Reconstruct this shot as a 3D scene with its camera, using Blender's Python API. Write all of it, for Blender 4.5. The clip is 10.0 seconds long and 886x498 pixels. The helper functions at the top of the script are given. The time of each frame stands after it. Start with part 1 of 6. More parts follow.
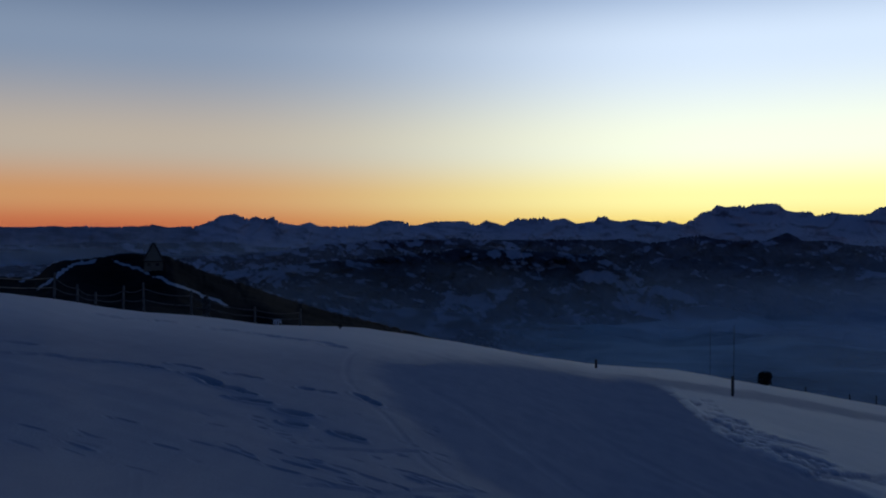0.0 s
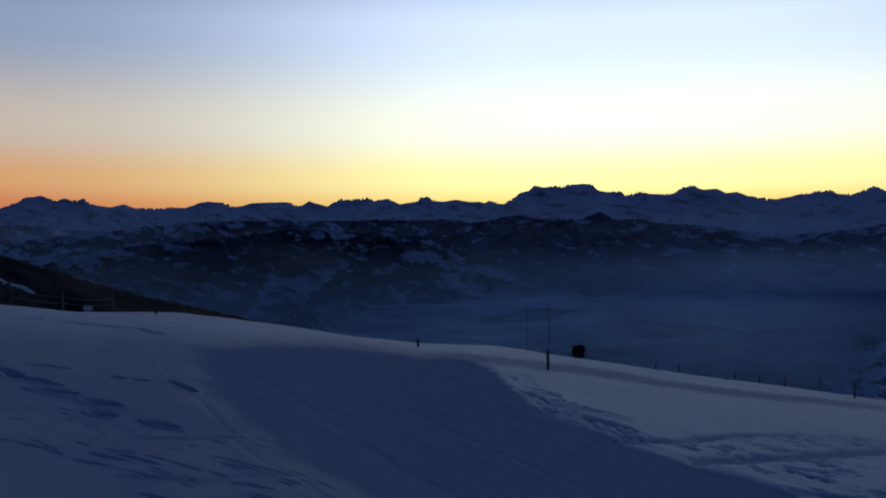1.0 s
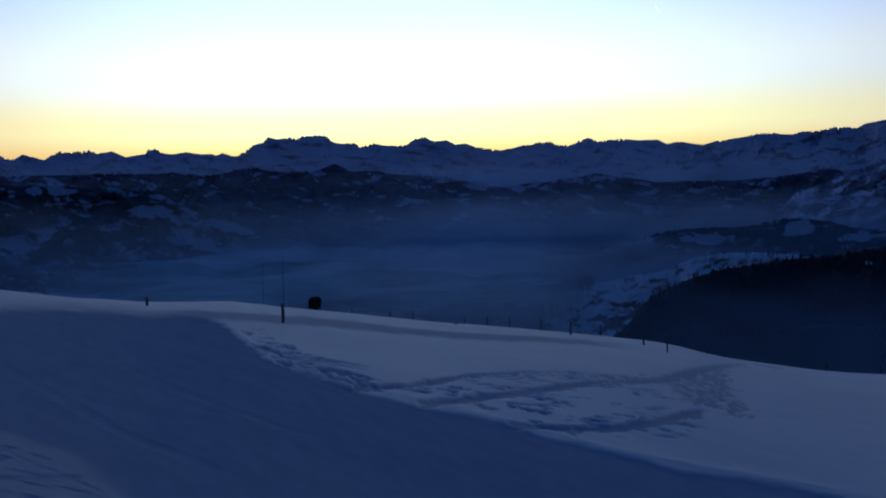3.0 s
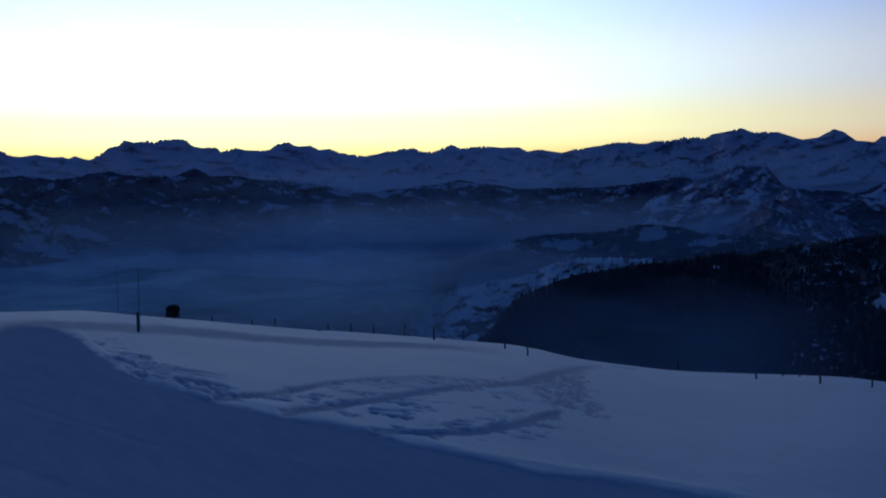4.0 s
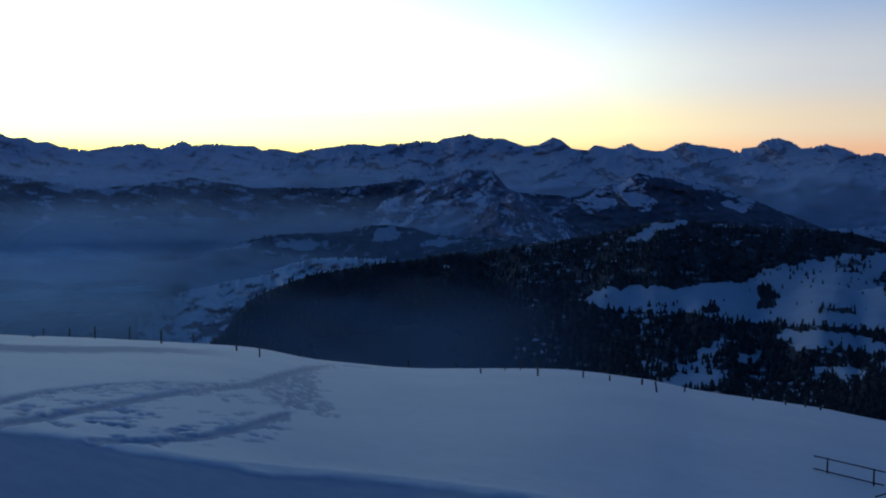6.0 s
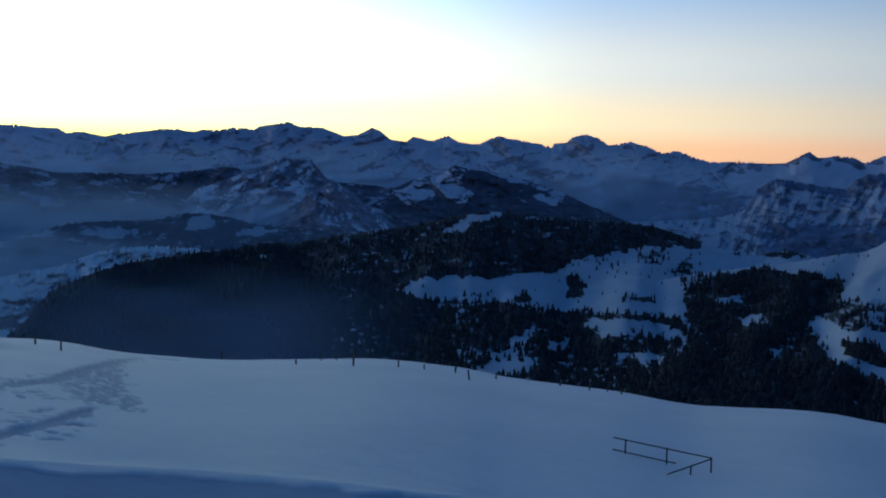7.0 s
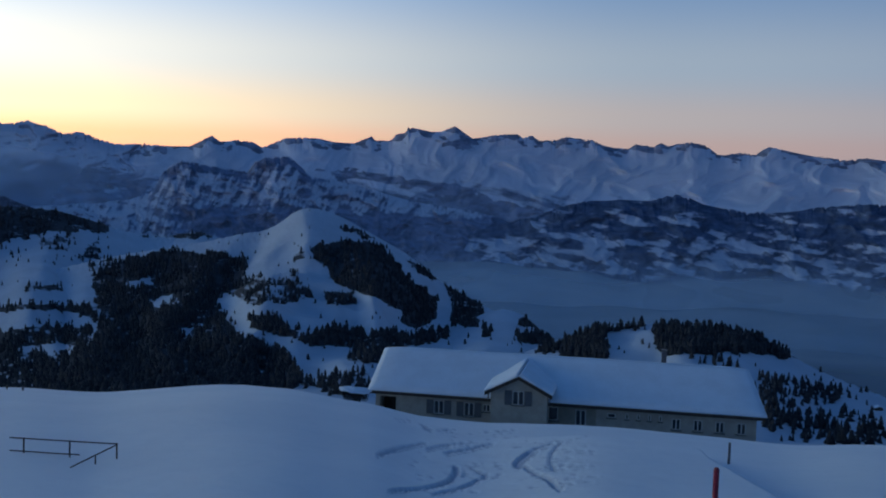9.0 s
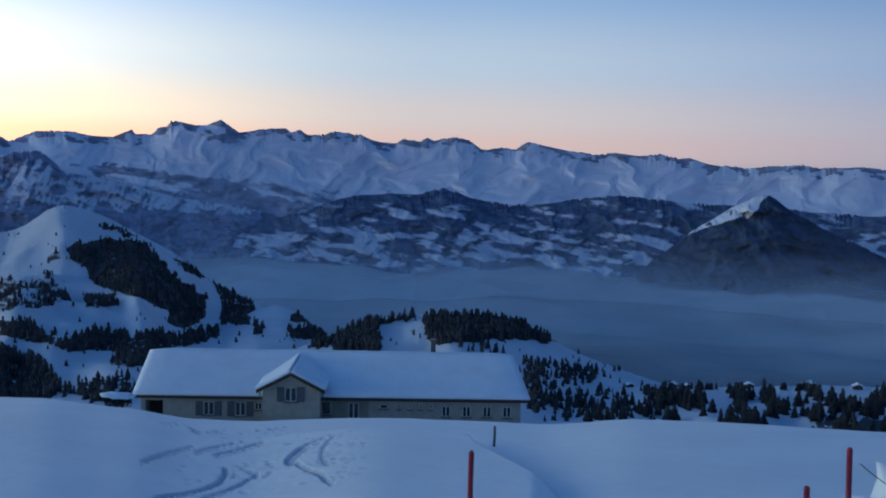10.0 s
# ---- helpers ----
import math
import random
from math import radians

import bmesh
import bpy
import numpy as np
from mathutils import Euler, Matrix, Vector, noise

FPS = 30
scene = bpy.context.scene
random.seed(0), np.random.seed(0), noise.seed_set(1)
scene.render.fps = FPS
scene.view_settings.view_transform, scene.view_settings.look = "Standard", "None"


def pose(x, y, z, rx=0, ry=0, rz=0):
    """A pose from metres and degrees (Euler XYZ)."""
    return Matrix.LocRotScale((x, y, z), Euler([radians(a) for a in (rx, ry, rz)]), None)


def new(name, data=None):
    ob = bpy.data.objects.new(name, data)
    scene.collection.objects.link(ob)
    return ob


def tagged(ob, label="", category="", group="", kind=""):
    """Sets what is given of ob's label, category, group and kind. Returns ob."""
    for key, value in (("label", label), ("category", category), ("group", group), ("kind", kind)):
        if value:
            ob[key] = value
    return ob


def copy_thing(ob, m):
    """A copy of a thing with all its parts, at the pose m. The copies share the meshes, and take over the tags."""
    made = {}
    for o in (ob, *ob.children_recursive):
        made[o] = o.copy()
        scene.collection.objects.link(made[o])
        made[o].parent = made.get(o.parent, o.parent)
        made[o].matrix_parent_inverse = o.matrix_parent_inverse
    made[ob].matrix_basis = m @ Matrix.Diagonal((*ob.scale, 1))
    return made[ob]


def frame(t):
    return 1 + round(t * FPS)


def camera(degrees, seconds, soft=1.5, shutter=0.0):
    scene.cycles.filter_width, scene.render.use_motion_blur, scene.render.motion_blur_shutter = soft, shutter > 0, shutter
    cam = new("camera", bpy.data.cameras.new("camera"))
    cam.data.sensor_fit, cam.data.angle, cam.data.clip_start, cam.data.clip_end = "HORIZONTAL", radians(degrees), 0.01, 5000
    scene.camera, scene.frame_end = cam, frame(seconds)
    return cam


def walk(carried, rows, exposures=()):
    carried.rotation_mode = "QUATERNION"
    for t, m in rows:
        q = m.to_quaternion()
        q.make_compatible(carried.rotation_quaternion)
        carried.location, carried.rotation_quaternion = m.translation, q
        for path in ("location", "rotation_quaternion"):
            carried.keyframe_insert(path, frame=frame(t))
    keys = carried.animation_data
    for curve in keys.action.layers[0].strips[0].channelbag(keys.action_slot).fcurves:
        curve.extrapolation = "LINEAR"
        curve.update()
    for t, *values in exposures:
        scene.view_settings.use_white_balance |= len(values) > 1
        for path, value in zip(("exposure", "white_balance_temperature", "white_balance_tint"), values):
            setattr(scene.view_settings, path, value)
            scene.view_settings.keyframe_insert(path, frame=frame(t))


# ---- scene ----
cam = camera(48.33, 10.0, soft=1.95)
EYE, ARM = 1.65, 0.5   # eye height over the snow; the camera turns at arm's length round the body
# seconds, yaw, pitch, roll
ROWS = [
    (0.0, -0.00, 0.38, -0.04),
    (0.5, -4.52, -0.30, 0.11),
    (1.0, -10.19, -0.78, 0.58),
    (1.5, -14.18, -1.34, 0.85),
    (2.0, -18.03, -2.74, 1.24),
    (3.3, -27.46, -3.94, 1.35),
    (3.5, -28.92, -4.00, 1.37),
    (4.0, -33.21, -3.63, 1.02),
    (4.5, -38.03, -3.56, 0.64),
    (5.0, -42.51, -3.94, 0.93),
    (5.2, -43.50, -3.66, 0.74),
    (6.3, -51.70, -3.94, -0.68),
    (6.5, -54.23, -3.96, -1.19),
    (7.0, -59.05, -4.21, -1.19),
    (7.5, -65.30, -4.82, -1.12),
    (8.0, -75.58, -5.31, -0.89),
    (8.5, -83.88, -4.72, -0.92),
    (9.0, -92.47, -4.42, -1.52),
    (9.5, -99.82, -4.08, -1.38),
    (10.0, -105.74, -4.42, -1.30),
]
# seconds, stops, white balance
STOPS = [(0.0, -2.68, 5950, 14), (1.0, -2.54, 5800, 17), (1.5, -2.54, 5750, 18), (2.0, -2.60, 5620, 20), (3.5, -2.24, 4950, 18), (4.0, -2.22, 5050, 16), (4.5, -2.10, 5450, 11), (5.0, -1.90, 5600, 7), (6.5, -1.28, 5640, -2), (7.0, -1.13, 5760, -5), (7.5, -0.93, 6000, -5), (8.0, -0.62, 6200, -4), (8.5, -0.68, 6350, -3), (9.0, -0.76, 6350, -2), (9.5, -0.60, 6300, -2), (10.0, -0.22, 6400, -3)]


def eye_pose(yaw, pitch, roll):
    a = radians(yaw)
    return pose(-ARM * math.sin(a), ARM * math.cos(a), EYE, 90 + pitch, 0, yaw) @ pose(0, 0, 0, 0, 0, -roll)


walk(cam, [(t, eye_pose(y, p, r)) for t, y, p, r in ROWS], STOPS)

# ---- sky: afterglow of a sun below the horizon, no direct sun ----
GLOW_AZ = 18.0
world = bpy.data.worlds.new("dusk_sky")
scene.world = world
world.use_nodes = True
wn, wl = world.node_tree.nodes, world.node_tree.links
wn.clear()


def wmath(op, a, b=0.0):
    n = wn.new("ShaderNodeMath")
    n.operation = op
    for k, v in enumerate((a, b)):
        if isinstance(v, (int, float)):
            n.inputs[k].default_value = v
        else:
            wl.new(v, n.inputs[k])
    return n.outputs[0]


def wramp(fac, stops, gain):
    """A colour ramp over the sine of the height above the horizon."""
    n = wn.new("ShaderNodeValToRGB")
    n.color_ramp.interpolation = "EASE"
    e = n.color_ramp.elements
    while len(e) < len(stops):
        e.new(0.5)
    for k, (p, c) in enumerate(stops):
        e[k].position = p
        e[k].color = (*[v / gain for v in c], 1)
    wl.new(fac, n.inputs[0])
    return n.outputs[0]


def wmix(fac, a, b):
    n = wn.new("ShaderNodeMix")
    n.data_type = "RGBA"
    wl.new(fac, n.inputs[0]), wl.new(a, n.inputs[6]), wl.new(b, n.inputs[7])
    return n.outputs[2]


def wrange(v, a, b):
    n = wn.new("ShaderNodeMapRange")
    n.interpolation_type = "SMOOTHSTEP"
    wl.new(v, n.inputs[0])
    n.inputs[1].default_value, n.inputs[2].default_value = a, b
    return n.outputs[0]


tc = wn.new("ShaderNodeTexCoord")
sep = wn.new("ShaderNodeSeparateXYZ")
wl.new(tc.outputs["Generated"], sep.inputs[0])
sx, sy, sz = sep.outputs
flat = wmath("SQRT", wmath("ADD", wmath("MULTIPLY", sx, sx), wmath("ADD", wmath("MULTIPLY", sy, sy), 1e-6)))
ga = radians(GLOW_AZ)
cosang = wmath("DIVIDE", wmath("ADD", wmath("MULTIPLY", sx, math.sin(ga)), wmath("MULTIPLY", sy, math.cos(ga))), flat)
ang = wmath("MULTIPLY", wmath("ARCCOSINE", wmath("MINIMUM", wmath("MAXIMUM", cosang, -1.0), 1.0)), 57.2958)
hgt = wmath("SQRT", wmath("MAXIMUM", sz, 0.0))      # fine steps near the horizon
GAIN = 8.0
# stops: square root of the sine of the height, colour
SKY_SUN = [(0.0, (4.2, 2.2, 0.5)), (0.16, (6.2, 4.4, 0.9)), (0.24, (7.0, 6.4, 2.4)), (0.33, (6.5, 6.7, 4.8)), (0.45, (4.6, 5.3, 5.8)), (0.54, (1.6, 2.3, 3.4)), (0.64, (0.10, 0.25, 0.68)), (1.0, (0.036, 0.120, 0.35))]
SKY_MID = [(0.0, (2.5, 0.72, 0.34)), (0.17, (3.3, 1.65, 0.80)), (0.24, (3.0, 2.15, 1.35)), (0.33, (2.3, 2.05, 1.90)), (0.45, (1.08, 1.38, 2.0)), (0.54, (0.44, 0.76, 1.5)), (0.64, (0.08, 0.20, 0.60)), (1.0, (0.036, 0.120, 0.35))]
SKY_LEFT = [(0.0, (1.9, 0.45, 0.24)), (0.17, (3.6, 1.0, 0.36)), (0.24, (4.0, 1.95, 0.74)), (0.33, (3.3, 2.75, 2.0)), (0.45, (1.55, 1.95, 2.45)), (0.54, (0.50, 0.84, 1.45)), (0.64, (0.09, 0.22, 0.62)), (1.0, (0.036, 0.120, 0.35))]
SKY_FAR = [(0.0, (0.56, 0.42, 0.46)), (0.17, (0.86, 0.60, 0.60)), (0.24, (0.80, 0.68, 0.73)), (0.33, (0.60, 0.68, 0.88)), (0.45, (0.31, 0.48, 0.86)), (0.54, (0.14, 0.27, 0.58)), (0.64, (0.06, 0.17, 0.45)), (1.0, (0.036, 0.120, 0.35))]
SKY_BACK = [(0.0, (0.26, 0.30, 0.46)), (0.2, (0.40, 0.40, 0.59)), (0.33, (0.27, 0.36, 0.66)), (0.45, (0.15, 0.27, 0.58)), (1.0, (0.036, 0.120, 0.35))]
sky = wmix(wrange(ang, 6.0, 52.0), wramp(hgt, SKY_SUN, GAIN), wramp(hgt, SKY_MID, GAIN))
side = wmath("DIVIDE", wmath("SUBTRACT", wmath("MULTIPLY", sy, math.sin(ga)), wmath("MULTIPLY", sx, math.cos(ga))), flat)
sky = wmix(wrange(side, 0.02, 0.63), sky, wramp(hgt, SKY_LEFT, GAIN))
sky = wmix(wrange(ang, 36.0, 88.0), sky, wramp(hgt, SKY_FAR, GAIN))
sky = wmix(wrange(ang, 84.0, 130.0), sky, wramp(hgt, SKY_BACK, GAIN))
bg = wn.new("ShaderNodeBackground")
bg.inputs[1].default_value = GAIN
wl.new(sky, bg.inputs[0])
wout = wn.new("ShaderNodeOutputWorld")
wl.new(bg.outputs[0], wout.inputs[0])

# ---- materials ----


class Mat:
    """A small builder for node materials."""

    def __init__(self, name):
        self.m = bpy.data.materials.new(name)
        self.m.use_nodes = True
        self.n, self.l = self.m.node_tree.nodes, self.m.node_tree.links
        self.bsdf = self.n["Principled BSDF"]
        self.pos = self.n.new("ShaderNodeNewGeometry").outputs["Position"]

    def link(self, a, b):
        if isinstance(a, (int, float)):
            b.default_value = a
        elif isinstance(a, tuple):
            b.default_value = (*a, 1) if len(a) == 3 else a
        else:
            self.l.new(a, b)

    def noise(self, scale, detail=4.0, rough=0.55, stretch=(1, 1, 1), coord=None):
        mp = self.n.new("ShaderNodeMapping")
        mp.inputs["Scale"].default_value = stretch
        self.l.new(coord or self.pos, mp.inputs[0])
        t = self.n.new("ShaderNodeTexNoise")
        t.inputs["Scale"].default_value, t.inputs["Detail"].default_value, t.inputs["Roughness"].default_value = scale, detail, rough
        self.l.new(mp.outputs[0], t.inputs["Vector"])
        return t.outputs["Fac"]

    def step(self, v, a, b, lo=0.0, hi=1.0):
        t = self.n.new("ShaderNodeMapRange")
        t.interpolation_type = "SMOOTHSTEP"
        self.link(v, t.inputs[0])
        t.inputs[1].default_value, t.inputs[2].default_value, t.inputs[3].default_value, t.inputs[4].default_value = a, b, lo, hi
        return t.outputs[0]

    def math(self, op, a, b=0.0):
        t = self.n.new("ShaderNodeMath")
        t.operation = op
        self.link(a, t.inputs[0]), self.link(b, t.inputs[1])
        return t.outputs[0]

    def mix(self, f, a, b):
        t = self.n.new("ShaderNodeMix")
        t.data_type = "RGBA"
        self.link(f, t.inputs[0]), self.link(a, t.inputs[6]), self.link(b, t.inputs[7])
        return t.outputs[2]

    def attr(self, name):
        t = self.n.new("ShaderNodeAttribute")
        t.attribute_name = name
        return t.outputs["Fac"]

    def island(self):
        return self.n.new("ShaderNodeNewGeometry").outputs["Random Per Island"]

    def normal_z(self):
        s = self.n.new("ShaderNodeSeparateXYZ")
        self.l.new(self.n.new("ShaderNodeNewGeometry").outputs["Normal"], s.inputs[0])
        return s.outputs[2]

    def bump(self, h, strength=0.3, dist=0.02):
        t = self.n.new("ShaderNodeBump")
        t.inputs["Strength"].default_value, t.inputs["Distance"].default_value = strength, dist
        self.link(h, t.inputs["Height"])
        self.l.new(t.outputs[0], self.bsdf.inputs["Normal"])

    def done(self, color, rough=0.8, metal=0.0, spec=0.3):
        self.link(color, self.bsdf.inputs["Base Color"])
        self.link(rough, self.bsdf.inputs["Roughness"])
        self.bsdf.inputs["Metallic"].default_value = metal
        self.bsdf.inputs["Specular IOR Level"].default_value = spec
        return self.m


def snow_ground():
    """Wind-firmed snow; one attribute marks piste strips and dims the colour where less glow falls."""
    k = Mat("snow")
    big, mid, fine = k.noise(0.12, 5), k.noise(1.6, 5), k.noise(28, 4)
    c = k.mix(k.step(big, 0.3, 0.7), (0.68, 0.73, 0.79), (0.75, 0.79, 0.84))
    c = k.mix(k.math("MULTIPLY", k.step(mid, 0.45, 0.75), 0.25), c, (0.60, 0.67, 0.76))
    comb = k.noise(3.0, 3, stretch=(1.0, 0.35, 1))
    # darker blue tone, painting the weaker glow on the piste
    dim_snow = k.mix(k.step(comb, 0.3, 0.7), (0.42, 0.47, 0.57), (0.47, 0.52, 0.61))
    c = k.mix(k.attr("packed_dim"), c, dim_snow)
    c = k.mix(k.attr("wood"), c, (0.030, 0.040, 0.050))
    even = k.math("SUBTRACT", 1.0, k.math("MULTIPLY", k.attr("packed_dim"), 0.8))
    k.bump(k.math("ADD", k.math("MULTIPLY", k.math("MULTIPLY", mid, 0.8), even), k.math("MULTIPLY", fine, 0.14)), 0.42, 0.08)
    k.l.new(k.math("MULTIPLY", k.math("SUBTRACT", 1.0, k.attr("packed_dim")), 0.22), k.bsdf.inputs["Specular IOR Level"])
    return k.done(c, k.step(fine, 0.3, 0.7, 0.55, 0.75), spec=0.0)


def alpine(name, bare, thr, wob=0.35, scale=0.006, tint=(0.74, 0.78, 0.84)):
    """Hillside: snow where it lies, bare ground where it is steep or under the attribute 'wood'."""
    k = Mat(name)
    a = k.noise(scale, 7, 0.54, stretch=(1, 1, 2.2))
    b = k.noise(scale * 4.0, 6, 0.55, stretch=(1, 1, 2.5))
    lie = k.math("ADD", k.normal_z(), k.math("MULTIPLY", k.math("SUBTRACT", a, 0.5), wob * 1.6))
    lie = k.math("ADD", lie, k.math("MULTIPLY", k.math("SUBTRACT", b, 0.5), wob * 0.45))
    lie = k.math("SUBTRACT", lie, k.math("MULTIPLY", k.attr("wood"), 0.9))
    f = k.step(lie, thr - 0.10, thr + 0.10)
    dark = k.mix(k.step(b, 0.35, 0.65), bare, tuple(v * 1.5 for v in bare))
    k.bump(k.math("ADD", a, k.math("MULTIPLY", b, 0.4)), 0.25, 8.0)
    return k.done(k.mix(f, dark, k.mix(k.step(a, 0.3, 0.7), tuple(v * 0.9 for v in tint), tint)), 0.9, spec=0.05)


def plain(name, color, rough=0.7, scale=6.0, vary=0.25, metal=0.0, spec=0.3, bump=0.15):
    k = Mat(name)
    a, b = k.noise(scale, 5), k.noise(scale * 7, 4)
    lo, hi = tuple(v * (1 - vary) for v in color), tuple(min(1, v * (1 + vary)) for v in color)
    c = k.mix(k.step(k.math("ADD", k.math("MULTIPLY", a, 0.7), k.math("MULTIPLY", b, 0.3)), 0.35, 0.65), lo, hi)
    k.bump(b, bump, 0.01)
    return k.done(c, k.step(a, 0.3, 0.7, rough - 0.08, min(1, rough + 0.08)), metal, spec)


def conifer_leaf():
    k = Mat("conifer")
    c = k.mix(k.island(), (0.030, 0.034, 0.042), (0.062, 0.064, 0.070))
    c = k.mix(k.step(k.noise(0.5, 3), 0.62, 0.8, 0, 0.05), c, (0.35, 0.40, 0.46))
    return k.done(c, 0.9, spec=0.1)


def fog_stuff(name, thin, cover, scale, tone=(0.70, 0.76, 0.80)):
    """A veil of valley fog, also used for air haze: partly see-through, thicker in drifts."""
    k = Mat(name)
    k.n.remove(k.bsdf)
    d = k.n.new("ShaderNodeBsdfDiffuse")
    d.inputs[0].default_value = (*tone, 1)
    tr = k.n.new("ShaderNodeBsdfTransparent")
    mx = k.n.new("ShaderNodeMixShader")
    drift = k.noise(scale, 5, 0.5, stretch=(1, 1, 1))
    a = k.step(drift, 0.30, 0.70, thin, cover)
    a = k.math("MULTIPLY", a, k.attr("veil"))
    k.link(a, mx.inputs[0])
    k.l.new(tr.outputs[0], mx.inputs[1]), k.l.new(d.outputs[0], mx.inputs[2])
    k.l.new(mx.outputs[0], k.n["Material Output"].inputs[0])
    return k.m


def mist_haze_stuff():
    """Thin sheet stuff for hanging mist and painted-in air haze, that the light passes through."""
    k = Mat("mist_haze")
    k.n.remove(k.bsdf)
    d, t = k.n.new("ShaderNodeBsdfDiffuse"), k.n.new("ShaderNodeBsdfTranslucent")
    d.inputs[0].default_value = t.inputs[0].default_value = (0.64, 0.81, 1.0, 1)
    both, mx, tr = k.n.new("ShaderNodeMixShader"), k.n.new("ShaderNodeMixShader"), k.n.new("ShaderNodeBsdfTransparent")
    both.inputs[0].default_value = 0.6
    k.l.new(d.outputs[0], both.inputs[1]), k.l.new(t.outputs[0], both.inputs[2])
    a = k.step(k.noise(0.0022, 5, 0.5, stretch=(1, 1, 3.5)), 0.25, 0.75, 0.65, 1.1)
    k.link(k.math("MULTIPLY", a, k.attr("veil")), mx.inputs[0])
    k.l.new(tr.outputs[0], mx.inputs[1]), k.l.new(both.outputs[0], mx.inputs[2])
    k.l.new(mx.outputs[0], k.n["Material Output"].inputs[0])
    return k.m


def rock_and_snow(name, rock, snow, fine=0.5, scale=0.02, soft=0.1):
    """Mountain face: snow or bare ground by the attribute 'snow', broken up by fine ledges and gullies."""
    k = Mat(name)
    a, b = k.noise(scale, 7, 0.62, stretch=(1, 1, 2)), k.noise(scale * 0.22, 5, 0.55)
    v = k.math("ADD", k.attr("snow"), k.math("MULTIPLY", k.math("SUBTRACT", a, 0.5), fine))
    dark = k.mix(k.step(a, 0.35, 0.65), tuple(q * 0.8 for q in rock), tuple(q * 1.5 for q in rock))
    pale = k.mix(k.step(b, 0.3, 0.7), tuple(q * 0.88 for q in snow), snow)
    k.bump(k.math("ADD", a, k.math("MULTIPLY", b, 0.5)), 0.3, 6.0)
    return k.done(k.mix(k.step(v, 0.5 - soft, 0.5 + soft), dark, pale), 0.9, spec=0.05)


SNOW = snow_ground()
MIST_HAZE = mist_haze_stuff()
# far and western mountain tones carry painted-in air haze: paler or bluer
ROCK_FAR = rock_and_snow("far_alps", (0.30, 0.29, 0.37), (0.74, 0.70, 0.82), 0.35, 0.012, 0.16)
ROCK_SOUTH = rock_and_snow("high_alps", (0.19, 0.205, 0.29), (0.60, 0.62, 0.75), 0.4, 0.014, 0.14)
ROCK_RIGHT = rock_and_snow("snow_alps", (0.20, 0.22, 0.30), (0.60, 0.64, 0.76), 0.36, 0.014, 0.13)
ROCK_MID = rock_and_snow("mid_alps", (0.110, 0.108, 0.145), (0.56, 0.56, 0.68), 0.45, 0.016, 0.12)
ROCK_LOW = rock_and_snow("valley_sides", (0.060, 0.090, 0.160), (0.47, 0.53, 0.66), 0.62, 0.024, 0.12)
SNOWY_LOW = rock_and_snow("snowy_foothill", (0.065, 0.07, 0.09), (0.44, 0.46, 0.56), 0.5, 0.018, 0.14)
VALLEY_SNOW = rock_and_snow("valley_snow", (0.11, 0.12, 0.15), (0.82, 0.86, 0.92), 0.5, 0.012, 0.2)
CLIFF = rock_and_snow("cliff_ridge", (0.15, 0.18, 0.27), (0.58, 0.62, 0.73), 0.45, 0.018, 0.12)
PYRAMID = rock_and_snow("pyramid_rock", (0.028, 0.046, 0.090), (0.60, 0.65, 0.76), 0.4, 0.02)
PEAK = rock_and_snow("peak_rock", (0.20, 0.21, 0.28), (0.80, 0.82, 0.92), 0.4, 0.02, 0.12)
SLAB = rock_and_snow("slab_rock", (0.085, 0.092, 0.13), (0.62, 0.64, 0.76), 0.4, 0.018, 0.12)
WOODED = alpine("wooded_slope", (0.028, 0.037, 0.050), 0.30, wob=0.5, scale=0.012, tint=(0.5, 0.54, 0.62))
MEADOW = alpine("snowy_hill", (0.050, 0.052, 0.060), 0.38, wob=0.26, scale=0.02, tint=(0.50, 0.56, 0.66))
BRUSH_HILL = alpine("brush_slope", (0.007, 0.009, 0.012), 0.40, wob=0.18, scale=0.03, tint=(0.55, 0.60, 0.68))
CONIFER = conifer_leaf()
BARK = plain("bark", (0.05, 0.04, 0.032), 0.9, 8)
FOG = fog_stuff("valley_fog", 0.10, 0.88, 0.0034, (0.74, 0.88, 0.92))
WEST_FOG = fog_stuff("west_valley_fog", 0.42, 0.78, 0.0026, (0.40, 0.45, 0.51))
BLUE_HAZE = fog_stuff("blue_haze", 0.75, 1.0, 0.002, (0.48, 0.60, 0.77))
WALL = plain("rendered_wall", (0.33, 0.305, 0.26), 0.85, 1.5, 0.12)
WALL_DARK = plain("dark_wall", (0.23, 0.21, 0.17), 0.85, 1.5, 0.15)
ROOF_SNOW = plain("roof_snow", (0.68, 0.74, 0.82), 0.85, 0.6, 0.04, bump=0.3, spec=0.02)
TIMBER = plain("dark_timber", (0.05, 0.038, 0.03), 0.8, 5, 0.35)
FROST_WOOD = plain("frosted_post_wood", (0.15, 0.145, 0.14), 0.9, 9, 0.35)
POST_WOOD = plain("grey_post_wood", (0.10, 0.085, 0.07), 0.85, 9, 0.35)
SHUTTER = plain("grey_shutter", (0.088, 0.095, 0.105), 0.7, 6, 0.2)
FRAME_WHITE = plain("white_window_frame", (0.48, 0.48, 0.45), 0.5, 6, 0.08)
RED = plain("red_pole_paint", (0.21, 0.014, 0.035), 0.5, 12, 0.25, spec=0.45)
STEEL = plain("grey_steel", (0.12, 0.12, 0.13), 0.5, 20, 0.2, metal=0.6)
ROPE = plain("rope", (0.16, 0.14, 0.12), 0.9, 20, 0.3)
STONE = plain("stone_wall", (0.12, 0.11, 0.10), 0.9, 2, 0.3)
BRUSH = plain("dry_brush", (0.035, 0.03, 0.024), 0.95, 6, 0.4)


